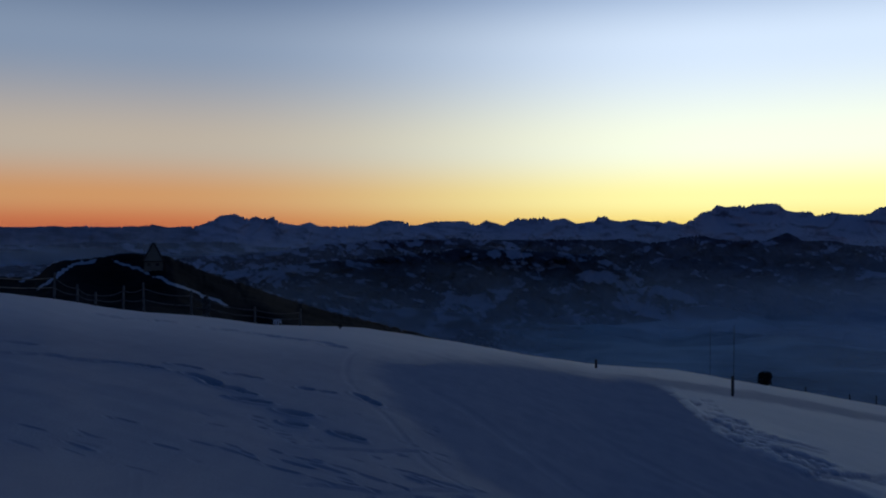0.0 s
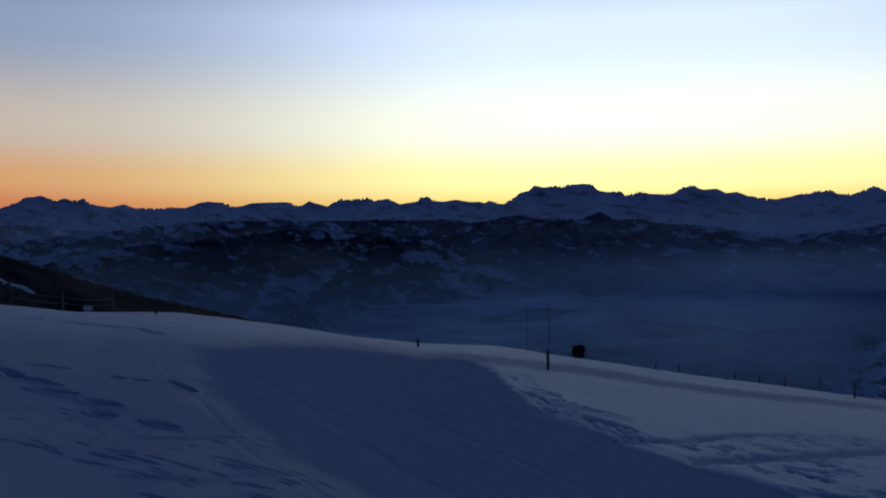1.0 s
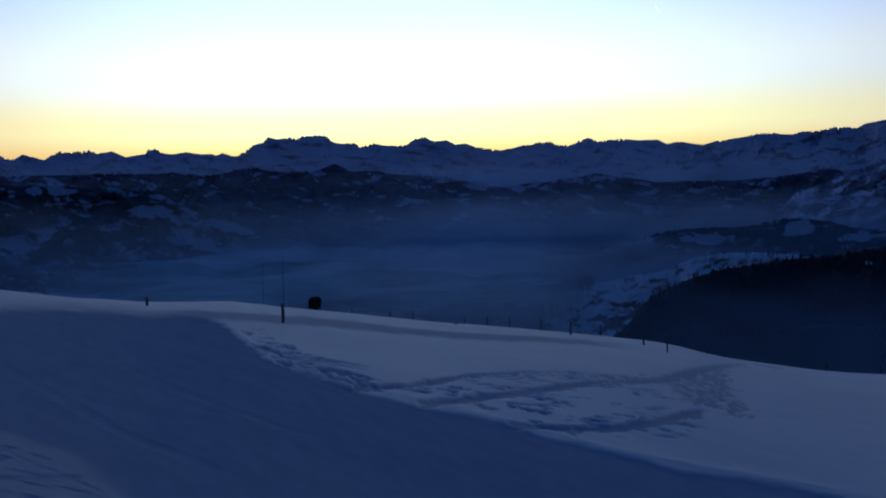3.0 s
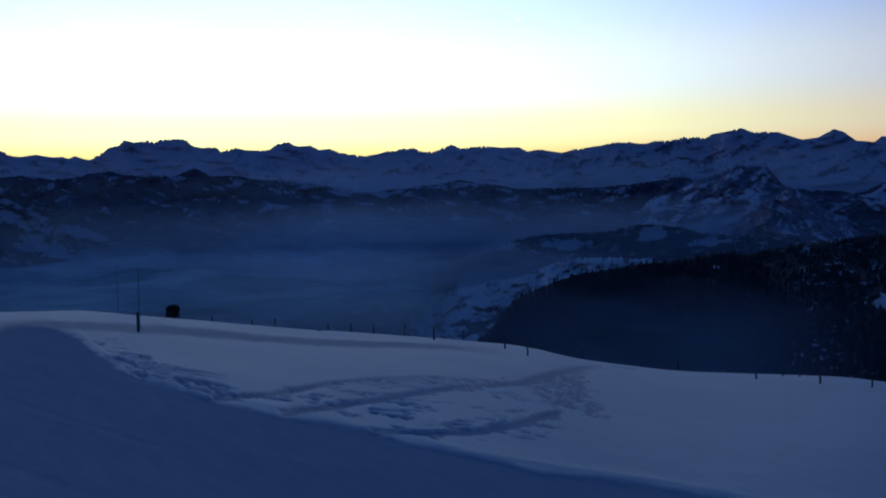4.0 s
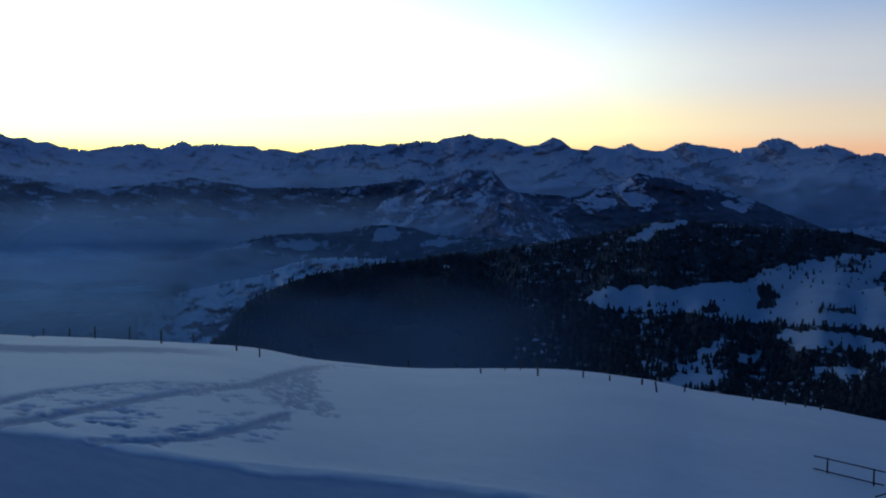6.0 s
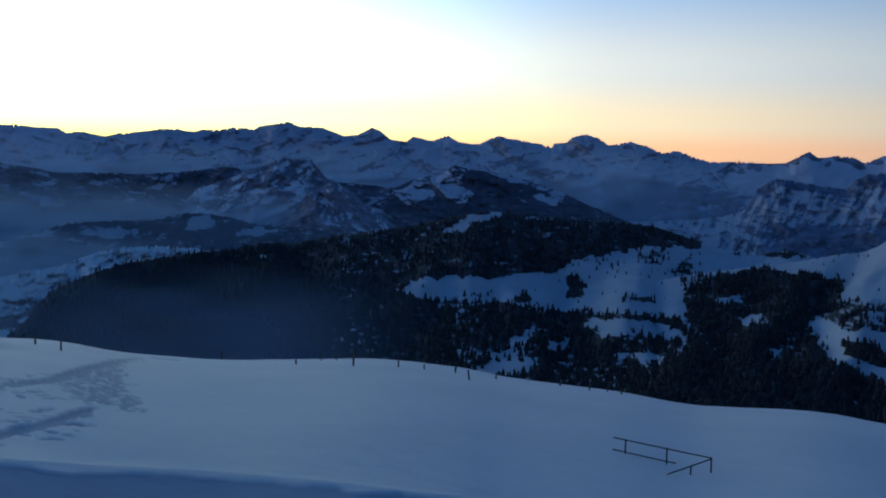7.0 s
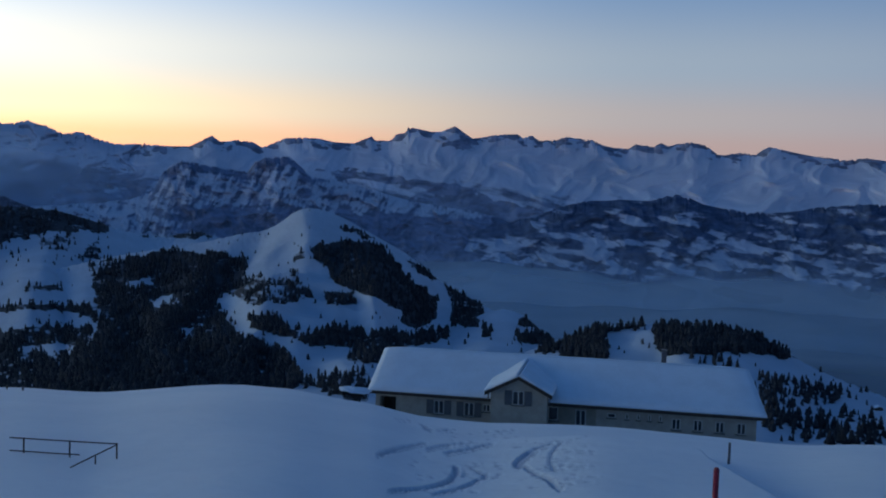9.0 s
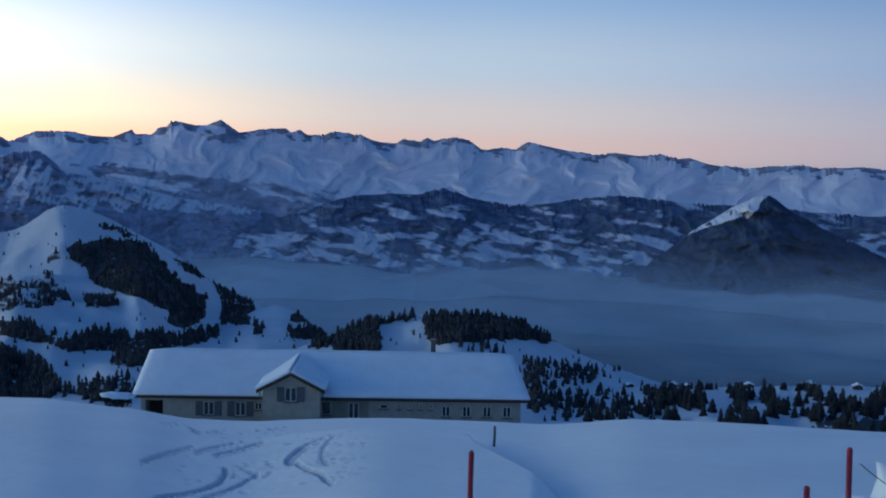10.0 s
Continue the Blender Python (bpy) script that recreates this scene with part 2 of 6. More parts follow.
def glass():
    k = Mat("window_glass")
    k.bsdf.inputs["Coat Weight"].default_value = 0.4
    return k.done(k.mix(k.noise(2.0), (0.010, 0.012, 0.016), (0.03, 0.034, 0.04)), 0.08, spec=0.5)


GLASS = glass()

# ---- numpy noise and polar helpers ----
RNG = np.random.default_rng(7)
PERM = np.concatenate([RNG.permutation(256)] * 3)
GX, GY = np.cos(np.arange(256) * 2.399963), np.sin(np.arange(256) * 2.399963)


def grad_noise(x, y):
    xi, yi = np.floor(x).astype(int), np.floor(y).astype(int)
    xf, yf = x - xi, y - yi
    u, v = xf**3 * (xf * (xf * 6 - 15) + 10), yf**3 * (yf * (yf * 6 - 15) + 10)

    def corner(dx, dy):
        h = PERM[PERM[(xi + dx) & 255] + ((yi + dy) & 255)]
        return GX[h] * (xf - dx) + GY[h] * (yf - dy)

    a, b, c, d = corner(0, 0), corner(1, 0), corner(0, 1), corner(1, 1)
    return 1.4 * ((a + u * (b - a)) * (1 - v) + (c + u * (d - c)) * v)


def fbm(x, y, octaves=4, gain=0.5):
    t, amp = 0.0, 1.0
    for k in range(octaves):
        t = t + amp * grad_noise(x + 17.3 * k, y - 9.1 * k)
        x, y, amp = x * 2.03, y * 2.03, amp * gain
    return t


def ridged(x, y, octaves=4, gain=0.55):
    t, amp = 0.0, 1.0
    for k in range(octaves):
        t = t + amp * (1 - 2 * np.abs(grad_noise(x + 31.7 * k, y + 5.3 * k)))
        x, y, amp = x * 2.1, y * 2.1, amp * gain
    return t


def smooth(a, b, v):
    q = np.clip((v - a) / (b - a), 0, 1)
    return q * q * (3 - 2 * q)


def curve_through(pts):
    """A smooth function through (bearing, value) pairs (monotone-limited cubic)."""
    p = np.array(pts, float)
    x, y = p[:, 0], p[:, 1]
    d = np.diff(y) / np.diff(x)
    m = np.concatenate([[d[0]], np.where(d[:-1] * d[1:] > 0, 2 * d[:-1] * d[1:] / (d[:-1] + d[1:] + 1e-12), 0), [d[-1]]])

    def f(q):
        q = np.clip(np.asarray(q, float), x[0], x[-1])
        i = np.clip(np.searchsorted(x, q) - 1, 0, len(x) - 2)
        h = x[i + 1] - x[i]
        t = (q - x[i]) / h
        return (2 * t**3 - 3 * t**2 + 1) * y[i] + (t**3 - 2 * t**2 + t) * h * m[i] + (3 * t**2 - 2 * t**3) * y[i + 1] + (t**3 - t**2) * h * m[i + 1]

    return f


def grid_mesh(name, X, Y, Z, material, attrs=(), wrap=False):
    """One smooth sheet over a grid of places (rows x columns)."""
    nr, nc = X.shape
    me = bpy.data.meshes.new(name)
    co = np.stack([X, Y, Z], -1).reshape(-1, 3)
    i = np.arange(nr * nc).reshape(nr, nc)
    if wrap:
        i = np.concatenate([i, i[:, :1]], 1)
    q = np.stack([i[:-1, :-1], i[:-1, 1:], i[1:, 1:], i[1:, :-1]], -1).reshape(-1, 4)[:, ::-1]
    me.vertices.add(len(co)), me.loops.add(q.size), me.polygons.add(len(q))
    me.vertices.foreach_set("co", co.ravel())
    me.loops.foreach_set("vertex_index", q.ravel())
    me.polygons.foreach_set("loop_start", np.arange(0, q.size, 4))
    me.polygons.foreach_set("use_smooth", np.ones(len(q), bool))
    for key, val in attrs:
        me.attributes.new(key, "FLOAT", "POINT").data.foreach_set("value", np.asarray(val, np.float32).ravel())
    me.update(calc_edges=True)
    me.materials.append(material)
    return new(name, me)


# ---- the snowy summit slope under the camera: one sheet out to the horizon ----
# dip of the slope's own skyline below eye level, by bearing clockwise from the first view
EDGE = curve_through([(-60, -0.5), (-40, -1.3), (-24.2, -1.94), (-21.4, -2.29), (-17.7, -2.99), (-13.9, -3.42), (-9.2, -3.96), (-5.4, -4.15), (-2.7, -4.49), (1.2, -5.05),
                      (5.4, -5.77), (9, -6.22), (12.9, -6.4), (16.4, -6.88), (19.5, -7.3), (26, -8.15), (32.6, -8.75), (37.5, -9.3), (42, -10.15), (48.4, -10.65), (54.5, -10.6),
                      (60, -11.0), (63.1, -11.5), (69.6, -12.05), (74, -12.47), (80, -12.3), (83.2, -12.5), (86.4, -13.05), (88.5, -13.4), (91.6, -14.05), (95.6, -14.3),
                      (101.5, -14.2), (111, -14.3), (117.3, -13.7), (130.5, -13.09), (160, -9), (210, -2), (300, -0.5)])
EDGE_R = curve_through([(-60, 32), (-24, 34), (0, 44), (16, 58), (38, 72), (70, 66), (100, 62), (130, 58), (200, 40), (300, 32)])


# the camera stands on a small mound: how far the eye is above the slope's own plane
LIFT = curve_through([(-60, 2.0), (-24, 2.2), (0, 3.0), (30, 4.5), (70, 5.0), (160, 4.0), (300, 2.0)])


def slope_terms(az):
    re, h = EDGE_R(az), LIFT(az)
    return np.tan(np.radians(-EDGE(az))) - 2 * h / re, h / re**2, re, h


def ground_z(az, r):
    """Height of the snow at a bearing and distance (no footprints)."""
    s, c, re, h = slope_terms(az)
    q = np.maximum(r - ARM, 0.0)
    mound = EYE + (h - EYE) * smooth(1.5, 9.0, q)
    near = EYE - (mound + s * q + c * q * q)
    t = s + 2 * c * re
    ze = EYE - (h + s * re + c * re**2)
    d = np.maximum(q - re, 0)
    fall = ze - (t + 0.02) * d - 0.003 * d * d
    floor = np.interp(az, [-34, 55, 80, 140, 326], [-236, -236, -352, -352, -236])
    deep = np.interp(r, [65, 110, 300, 900], [-30, -45, -150, -225]) + smooth(800, 1400, r) * (floor + 225)
    w = smooth(0, 240, d)
    return np.where(q <= re, near, fall * (1 - w) + deep * w)


def on_slope(az, dip):
    """The place on the near slope that lies at a bearing and a dip below eye level."""
    s, c, re, h = slope_terms(az)
    b = math.tan(radians(dip)) - float(s)
    root = math.sqrt(max(b * b - 4 * c * h, 0.0))
    r = (b - root) / (2 * c) + ARM
    a = radians(az)
    return Vector((r * math.sin(a), r * math.cos(a), float(ground_z(az, r))))

# bearings: fine where the camera looks, coarse behind it
COLS = np.concatenate([np.arange(-34, 138, 0.12), np.arange(138, 326, 2.0)])
N_FINE = 1430
s_, c_, re_, h_ = slope_terms(COLS)
N_VIEW = 330
t_near, t_edge = h_ / 9.0 + s_ + c_ * 9.0, s_ + 2 * np.sqrt(h_ * c_)
v = np.linspace(0, 1, N_VIEW)[:, None] ** 0.9
tt = t_near + (t_edge - t_near) * v
disc = np.maximum((tt - s_) ** 2 - 4 * c_ * h_, 0)
r_view = (tt - s_ - np.sqrt(disc)) / (2 * c_) + ARM
r_in = np.concatenate([[0.0005], np.linspace(0.05, 1, 12)[:-1]])[:, None] * r_view[:1]
r_out = re_ + ARM + np.concatenate([np.linspace(0.6, 30, 14), np.geomspace(34, 4700, 34)])[:, None]
R = np.concatenate([r_in, r_view, r_out])
AZ = np.broadcast_to(COLS, R.shape)
GXX, GYY = R * np.sin(np.radians(AZ)), R * np.cos(np.radians(AZ))
GZ = ground_z(AZ, R)
DIP = np.degrees(np.arctan2(EYE - GZ, np.maximum(R - ARM, 0.3)))
near_w = smooth(160, 60, R)
GZ = GZ + near_w * smooth(2, 12, R) * (0.05 * fbm(GXX / 9, GYY / 9, 3) + 0.018 * fbm(GXX / 1.7, GYY / 1.7, 3) + 0.004 * fbm(GXX / 1.5 + GYY / 3, GYY / 0.7, 3) * smooth(4, -6, AZ))
GZ = GZ + smooth(140, 400, R) * 22 * fbm(GXX / 180, GYY / 180, 4)

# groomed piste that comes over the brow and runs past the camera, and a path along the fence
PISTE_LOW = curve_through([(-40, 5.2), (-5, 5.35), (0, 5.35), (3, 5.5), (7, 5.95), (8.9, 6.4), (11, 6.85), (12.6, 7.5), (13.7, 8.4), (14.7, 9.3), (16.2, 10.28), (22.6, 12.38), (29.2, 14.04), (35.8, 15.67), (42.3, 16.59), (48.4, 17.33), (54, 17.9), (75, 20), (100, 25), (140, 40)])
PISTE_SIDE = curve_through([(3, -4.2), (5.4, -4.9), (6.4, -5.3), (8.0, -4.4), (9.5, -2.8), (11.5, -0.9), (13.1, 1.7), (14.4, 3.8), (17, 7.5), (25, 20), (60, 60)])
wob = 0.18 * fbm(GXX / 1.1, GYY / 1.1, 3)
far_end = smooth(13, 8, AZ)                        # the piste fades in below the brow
packed_dim = smooth(-0.12, 1, (DIP - PISTE_LOW(AZ) + wob) / (0.12 + 0.7 * far_end)) * smooth(-2.9, 2.1, AZ - PISTE_SIDE(DIP) + 5 * wob)
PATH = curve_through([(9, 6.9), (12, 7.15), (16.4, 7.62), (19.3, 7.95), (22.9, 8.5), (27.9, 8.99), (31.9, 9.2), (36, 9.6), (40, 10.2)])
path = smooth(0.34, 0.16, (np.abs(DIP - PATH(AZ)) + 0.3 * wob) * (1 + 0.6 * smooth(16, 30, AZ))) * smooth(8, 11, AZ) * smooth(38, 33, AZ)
left_tone = 0.88 * smooth(8, 0, AZ) * smooth(0.3, 2.0, DIP + EDGE(AZ))       # left slope below its brow, toned darker like the piste
near_tone = 0.85 * smooth(8.5, 12.0, DIP) * smooth(13, 6, AZ)            # near snow beside the piste, toned darker
# the mask also darkens the colour, painting weaker glow on piste and path
packed_dim = np.maximum(np.maximum(np.maximum(packed_dim, 0.95 * path), left_tone), near_tone) * (R < 110)
GZ = GZ - 0.05 * packed_dim + 0.06 * path * (R < 110)
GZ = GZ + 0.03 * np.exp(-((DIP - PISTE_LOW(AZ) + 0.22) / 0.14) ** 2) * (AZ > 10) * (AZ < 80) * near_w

# width, depth and line of the ruts, the piste's edge and old ski lines
RUTS = [(0.17, 0.010, [(-0.6, 7.63), (1.8, 9.05), (4.6, 11.0), (7.5, 12.95), (10.5, 14.49), (13.6, 16.0)]),
        (0.17, 0.009, [(6.2, 8.83), (9.0, 10.27), (12.6, 12.03), (17.7, 14.07)]),
        (0.06, 0.007, [(-3.3, 5.4), (-4.7, 5.44), (-5.4, 5.87), (-5.4, 6.91), (-4.5, 8.01), (-2.9, 9.47), (-1.0, 11.53), (1.6, 13.1), (3.7, 14.42), (6.0, 15.75)]),
        (0.06, 0.03, [(-6.5, 10.66), (-3.9, 10.85), (-1.5, 10.92)]), (0.06, 0.03, [(-6.6, 12.8), (-3.1, 13.21), (-0.7, 13.08), (1.6, 13.1)]), (0.06, 0.03, [(-5.1, 14.26), (0.6, 14.61), (4.9, 14.99)])]
DENTS = []          # x, y, along, across, depth, heading


def dent(az, dip, long_m, wide_m, depth, turn=0.0):
    p = on_slope(az, dip)
    DENTS.append((p.x, p.y, long_m, wide_m, depth, radians(turn)))


def trail(pts, spacing, long_m, wide_m, depth, jitter=0.15, seed=1):
    """A line of dents (steps or a ski track) through (bearing, dip) points."""
    rnd = random.Random(seed)
    places = [on_slope(*p) for p in pts]
    if len(places) > 2:                            # round off the corners
        ends = [places[0] * 2 - places[1]] + places + [places[-1] * 2 - places[-2]]
        places = [p1 + 0.5 * ((p2 - p0) * t + (2 * p0 - 5 * p1 + 4 * p2 - p3) * t**2 + (3 * p1 - p0 - 3 * p2 + p3) * t**3)
                  for p0, p1, p2, p3 in zip(ends, ends[1:], ends[2:], ends[3:]) for t in (0.0, 0.25, 0.5, 0.75)] + [places[-1]]
    for a, b in zip(places, places[1:]):
        d = (b - a)
        n = max(1, int(d.length / spacing))
        head = math.atan2(d.y, d.x)
        for k in range(n):
            q = a + d * (k / n)
            DENTS.append((q.x + rnd.uniform(-jitter, jitter), q.y + rnd.uniform(-jitter, jitter), long_m * rnd.uniform(0.7, 1.3), wide_m * rnd.uniform(0.8, 1.2), depth * rnd.uniform(0.6, 1.2), head))


# deep steps across the slope beside the piste
for k, pts in enumerate([
        [(-23.8, 4.31), (-21.3, 4.65)], [(-23.0, 4.94), (-20.9, 5.15), (-19.8, 5.4), (-17.8, 5.73)], [(-16.4, 5.98), (-14.8, 6.34)], [(-14.1, 6.15), (-13.1, 6.39)],
        [(-13.7, 6.63), (-12.2, 7.26), (-11.4, 7.43)], [(-10.9, 6.82), (-10.1, 6.97)], [(-10.8, 7.68), (-9.8, 7.96)], [(-10.5, 8.15), (-8.6, 8.52)], [(-8.4, 8.84), (-7.5, 9.03)],
        [(-8.3, 9.31), (-6.4, 9.69)], [(-5.4, 10.01), (-4.5, 10.29)], [(-7.6, 7.57), (-5.8, 7.81)], [(-4.5, 8.05), (-3.4, 8.7)]]):
    faint = 0.55 if k in (0, 1, 11, 12) else 1.0
    trail(pts, 0.26, 0.17, 0.10, 0.14 * faint, 0.05, 60 + k)
for k, pts in enumerate([[(-18.4, 3.42), (-16.4, 3.61), (-15.2, 3.8)], [(-12.7, 4.22), (-11.5, 4.32)], [(-9.7, 4.63), (-7.4, 4.94)], [(-6.7, 5.03), (-5.6, 5.33)]]):
    trail(pts, 0.4, 0.32, 0.2, 0.12, 0.12, 80 + k)
rnd = random.Random(11)
for _ in range(60):
    dent(rnd.uniform(-24, 0), rnd.uniform(8.5, 11.5), rnd.uniform(0.05, 0.14), rnd.uniform(0.03, 0.05), rnd.uniform(0.008, 0.02), rnd.uniform(-30, 30))
for _ in range(46):
    a = rnd.uniform(-9, 5)
    dent(a, max(11.2, 12.5 + a * 0.25) + rnd.random() * 3.0, rnd.uniform(0.08, 0.22), rnd.uniform(0.025, 0.05), rnd.uniform(0.012, 0.03), rnd.uniform(-14, 14))
# trampled edge of the piste and looping ski tracks on the open slope
for _ in range(150):
    a = 11.8 + 9.5 * rnd.random() ** 1.2
    d = float(PISTE_LOW(a)) - 0.12 - rnd.random() ** 1.2 * max(0.3, 1.5 - (a - 12) * 0.11)
    if d > 8.0:
        trail([(a, d), (a + rnd.uniform(0.2, 0.9), d + rnd.uniform(-0.03, 0.2))], 0.22, rnd.uniform(0.10, 0.20), rnd.uniform(0.08, 0.14), rnd.uniform(0.06, 0.1), 0.05, rnd.randrange(999))
for _ in range(210):
    a = rnd.uniform(20.5, 41.5)
    d = 11.0 + rnd.random() * 3.6 + max(0, 27 - a) * 0.06
    if d < float(PISTE_LOW(a)) - 0.25 and d < 14.6 - 0.25 * max(0, a - 38):
        trail([(a, d), (a + rnd.uniform(0.2, 1.1), d + rnd.uniform(-0.04, 0.14))], 0.2, rnd.uniform(0.12, 0.22), rnd.uniform(0.09, 0.17), rnd.uniform(0.05, 0.10), 0.05, rnd.randrange(999))
for k, (wide, pts) in enumerate([
        (0.13, [(19.9, 11.64), (23.3, 11.56), (26.4, 11.11), (29.4, 10.97), (32.9, 11.05), (35.9, 11.21)]),
        (0.24, [(24.3, 12.65), (26.8, 12.42), (29.9, 12.01), (33.4, 11.57), (37.4, 11.33), (39.3, 10.83), (41.3, 10.45), (42.7, 10.42), (45.4, 10.71)]),
        (0.22, [(29.3, 13.94), (32.8, 14.11), (35.3, 14.0), (37.8, 13.5), (39.6, 12.99)]),
        (0.2, [(17.2, 9.87), (18.9, 10.13), (20.9, 10.48)]), (0.2, [(19.5, 10.72), (20.9, 11.13)])]):
    trail(pts, 0.16, 0.3, wide * 0.85, 0.075, 0.03, 20 + k)
    trail([(a, d + 0.15) for a, d in pts], 0.2, 0.3, wide * 0.55, 0.06, 0.05, 30 + k)
for k, pts in enumerate([[(39.1, 10.96), (38.6, 11.69), (39.6, 12.63)], [(41.0, 10.69), (40.8, 11.54), (41.3, 12.36), (42.1, 13.29)], [(40.1, 10.95), (39.8, 11.79), (40.3, 12.74)]]):
    trail(pts, 0.12, 0.26, 0.12, 0.06, 0.34, 35 + k)
# faint ruts along the piste and its raised edge
for k, (wide, deep, pts) in enumerate(RUTS):
    trail(pts, 0.12, 0.3, wide, deep, 0.015, 90 + k)
# ski turns above the house: width, depth, line
TURNS = []
TURNS.append((0.2, 0.09, [(89.05, 16.26), (89.61, 15.96), (90.54, 15.76), (91.79, 15.51)]))
TURNS.append((0.34, 0.11, [(91.95, 15.82), (93.37, 15.6), (94.65, 15.49)]))
TURNS.append((0.34, 0.11, [(93.06, 16.05), (94.33, 15.85), (95.62, 15.58)]))
TURNS.append((0.26, 0.09, [(89.91, 14.23), (90.84, 14.27)]))
TURNS.append((0.26, 0.1, [(91.47, 14.51), (92.26, 14.85), (93.37, 14.74)]))
TURNS.append((0.26, 0.1, [(94.33, 14.83), (95.78, 14.8), (96.91, 14.63)]))
TURNS.append((0.22, 0.09, [(95.46, 15.2), (97.4, 15.08)]))
TURNS.append((0.2, 0.1, [(89.98, 18.26), (91.48, 18.08), (92.75, 17.78), (93.48, 17.32), (93.57, 16.72)]))
TURNS.append((0.16, 0.07, [(92.43, 18.4), (93.87, 17.98), (94.83, 17.56), (95.31, 17.27), (94.5, 16.87)]))
TURNS.append((0.26, 0.1, [(99.05, 15.79), (98.07, 16.03), (97.32, 16.45), (97.0, 16.88)]))
TURNS.append((0.16, 0.08, [(98.24, 16.16), (97.65, 16.52), (97.2, 17.01)]))
TURNS.append((0.2, 0.09, [(97.59, 16.95), (98.25, 17.4), (98.85, 17.72), (99.26, 18.21), (99.66, 18.62)]))
TURNS.append((0.14, 0.05, [(99.71, 15.64), (99.22, 16.11), (98.97, 16.73), (99.41, 17.29)]))
TURNS.append((0.12, 0.05, [(98.09, 17.18), (98.84, 17.1), (99.41, 17.35)]))
for k, (wide, deep, pts) in enumerate(TURNS):
    trail(pts, 0.1, 0.2, wide * 0.38, deep, 0.02, 40 + k)
    trail([(a, d + 0.14) for a, d in pts], 0.14, 0.18, wide * 0.2, deep * 0.5, 0.05, 60 + k)
for _ in range(90):
    dent(rnd.uniform(97.5, 101.5), rnd.uniform(15.2, 18.3), rnd.uniform(0.08, 0.22), rnd.uniform(0.05, 0.1), rnd.uniform(0.02, 0.05), rnd.uniform(-60, 60))
for _ in range(40):
    dent(rnd.uniform(93.0, 96.2), rnd.uniform(16.6, 17.5), rnd.uniform(0.06, 0.2), rnd.uniform(0.04, 0.09), rnd.uniform(0.03, 0.07), rnd.uniform(-60, 60))
for _ in range(50):
    dent(rnd.uniform(91, 101), rnd.uniform(14.6, 18.5), rnd.uniform(0.08, 0.3), rnd.uniform(0.05, 0.1), rnd.uniform(0.015, 0.04), rnd.uniform(-60, 60))
CUT, RIM = np.zeros(GZ.shape), np.zeros(GZ.shape)
for px_, py_, la, lb, dep, head in DENTS:
    a0, rr = math.degrees(math.atan2(px_, py_)), math.hypot(px_, py_)
    reach = 2.6 * max(la, lb)
    da = math.degrees(reach / rr)
    i0, i1 = np.searchsorted(COLS[:N_FINE], [a0 - da, a0 + da])
    if i1 <= i0:
        continue
    rows_ = np.where(np.abs(R[:, i0] - rr) < reach)[0]
    if not len(rows_):
        continue
    j0, j1 = rows_[0], rows_[-1] + 1
    dx, dy = GXX[j0:j1, i0:i1] - px_, GYY[j0:j1, i0:i1] - py_
    u, w = dx * math.cos(head) + dy * math.sin(head), -dx * math.sin(head) + dy * math.cos(head)
    q = (u / la) ** 2 + (w / lb) ** 2
    CUT[j0:j1, i0:i1] = np.maximum(CUT[j0:j1, i0:i1], dep * np.exp(-q * q))
    RIM[j0:j1, i0:i1] = np.maximum(RIM[j0:j1, i0:i1], 0.2 * dep * np.exp(-((q - 2.3) / 0.8) ** 2))
GZ = GZ - CUT + RIM * (CUT < 0.012)

# levelled snow platform before the house, with a rounded lip
LIP = curve_through([(90, 15.0), (98, 15.17), (102, 15.25), (107.1, 15.46), (108.3, 16.2), (110.3, 17.25), (112.6, 18.6), (114, 20)])
raised = smooth(-0.04, 0.16, DIP - LIP(AZ) + 0.04 * fbm(GXX / 2, GYY / 2, 3)) * smooth(93, 103, AZ) * smooth(114, 111, AZ)
GZ = GZ + 0.45 * raised * (R < 90) * smooth(5, 10, R) - 0.12 * np.exp(-((DIP - LIP(AZ) + 0.25) / 0.2) ** 2) * smooth(98, 102, AZ) * smooth(114, 110, AZ) * (R < 90)
# woods and a lake on the valley floor, with open snowy fields between
VALLEY = smooth(200, 420, R) * smooth(-0.32 - 0.25 * smooth(60, 90, AZ), 0.12, fbm(GXX / 260, GYY / 260, 5))
# dents get the darker tint too, painting the shade inside footprints and tracks
tagged(grid_mesh("ground", GXX, GYY, GZ, SNOW, [("wood", VALLEY), ("packed_dim", np.maximum(packed_dim, 0.9 * smooth(0.006, 0.04, CUT)))], wrap=True), "snow-covered mountain slope with piste and tracks", "snow ground", kind="structure")


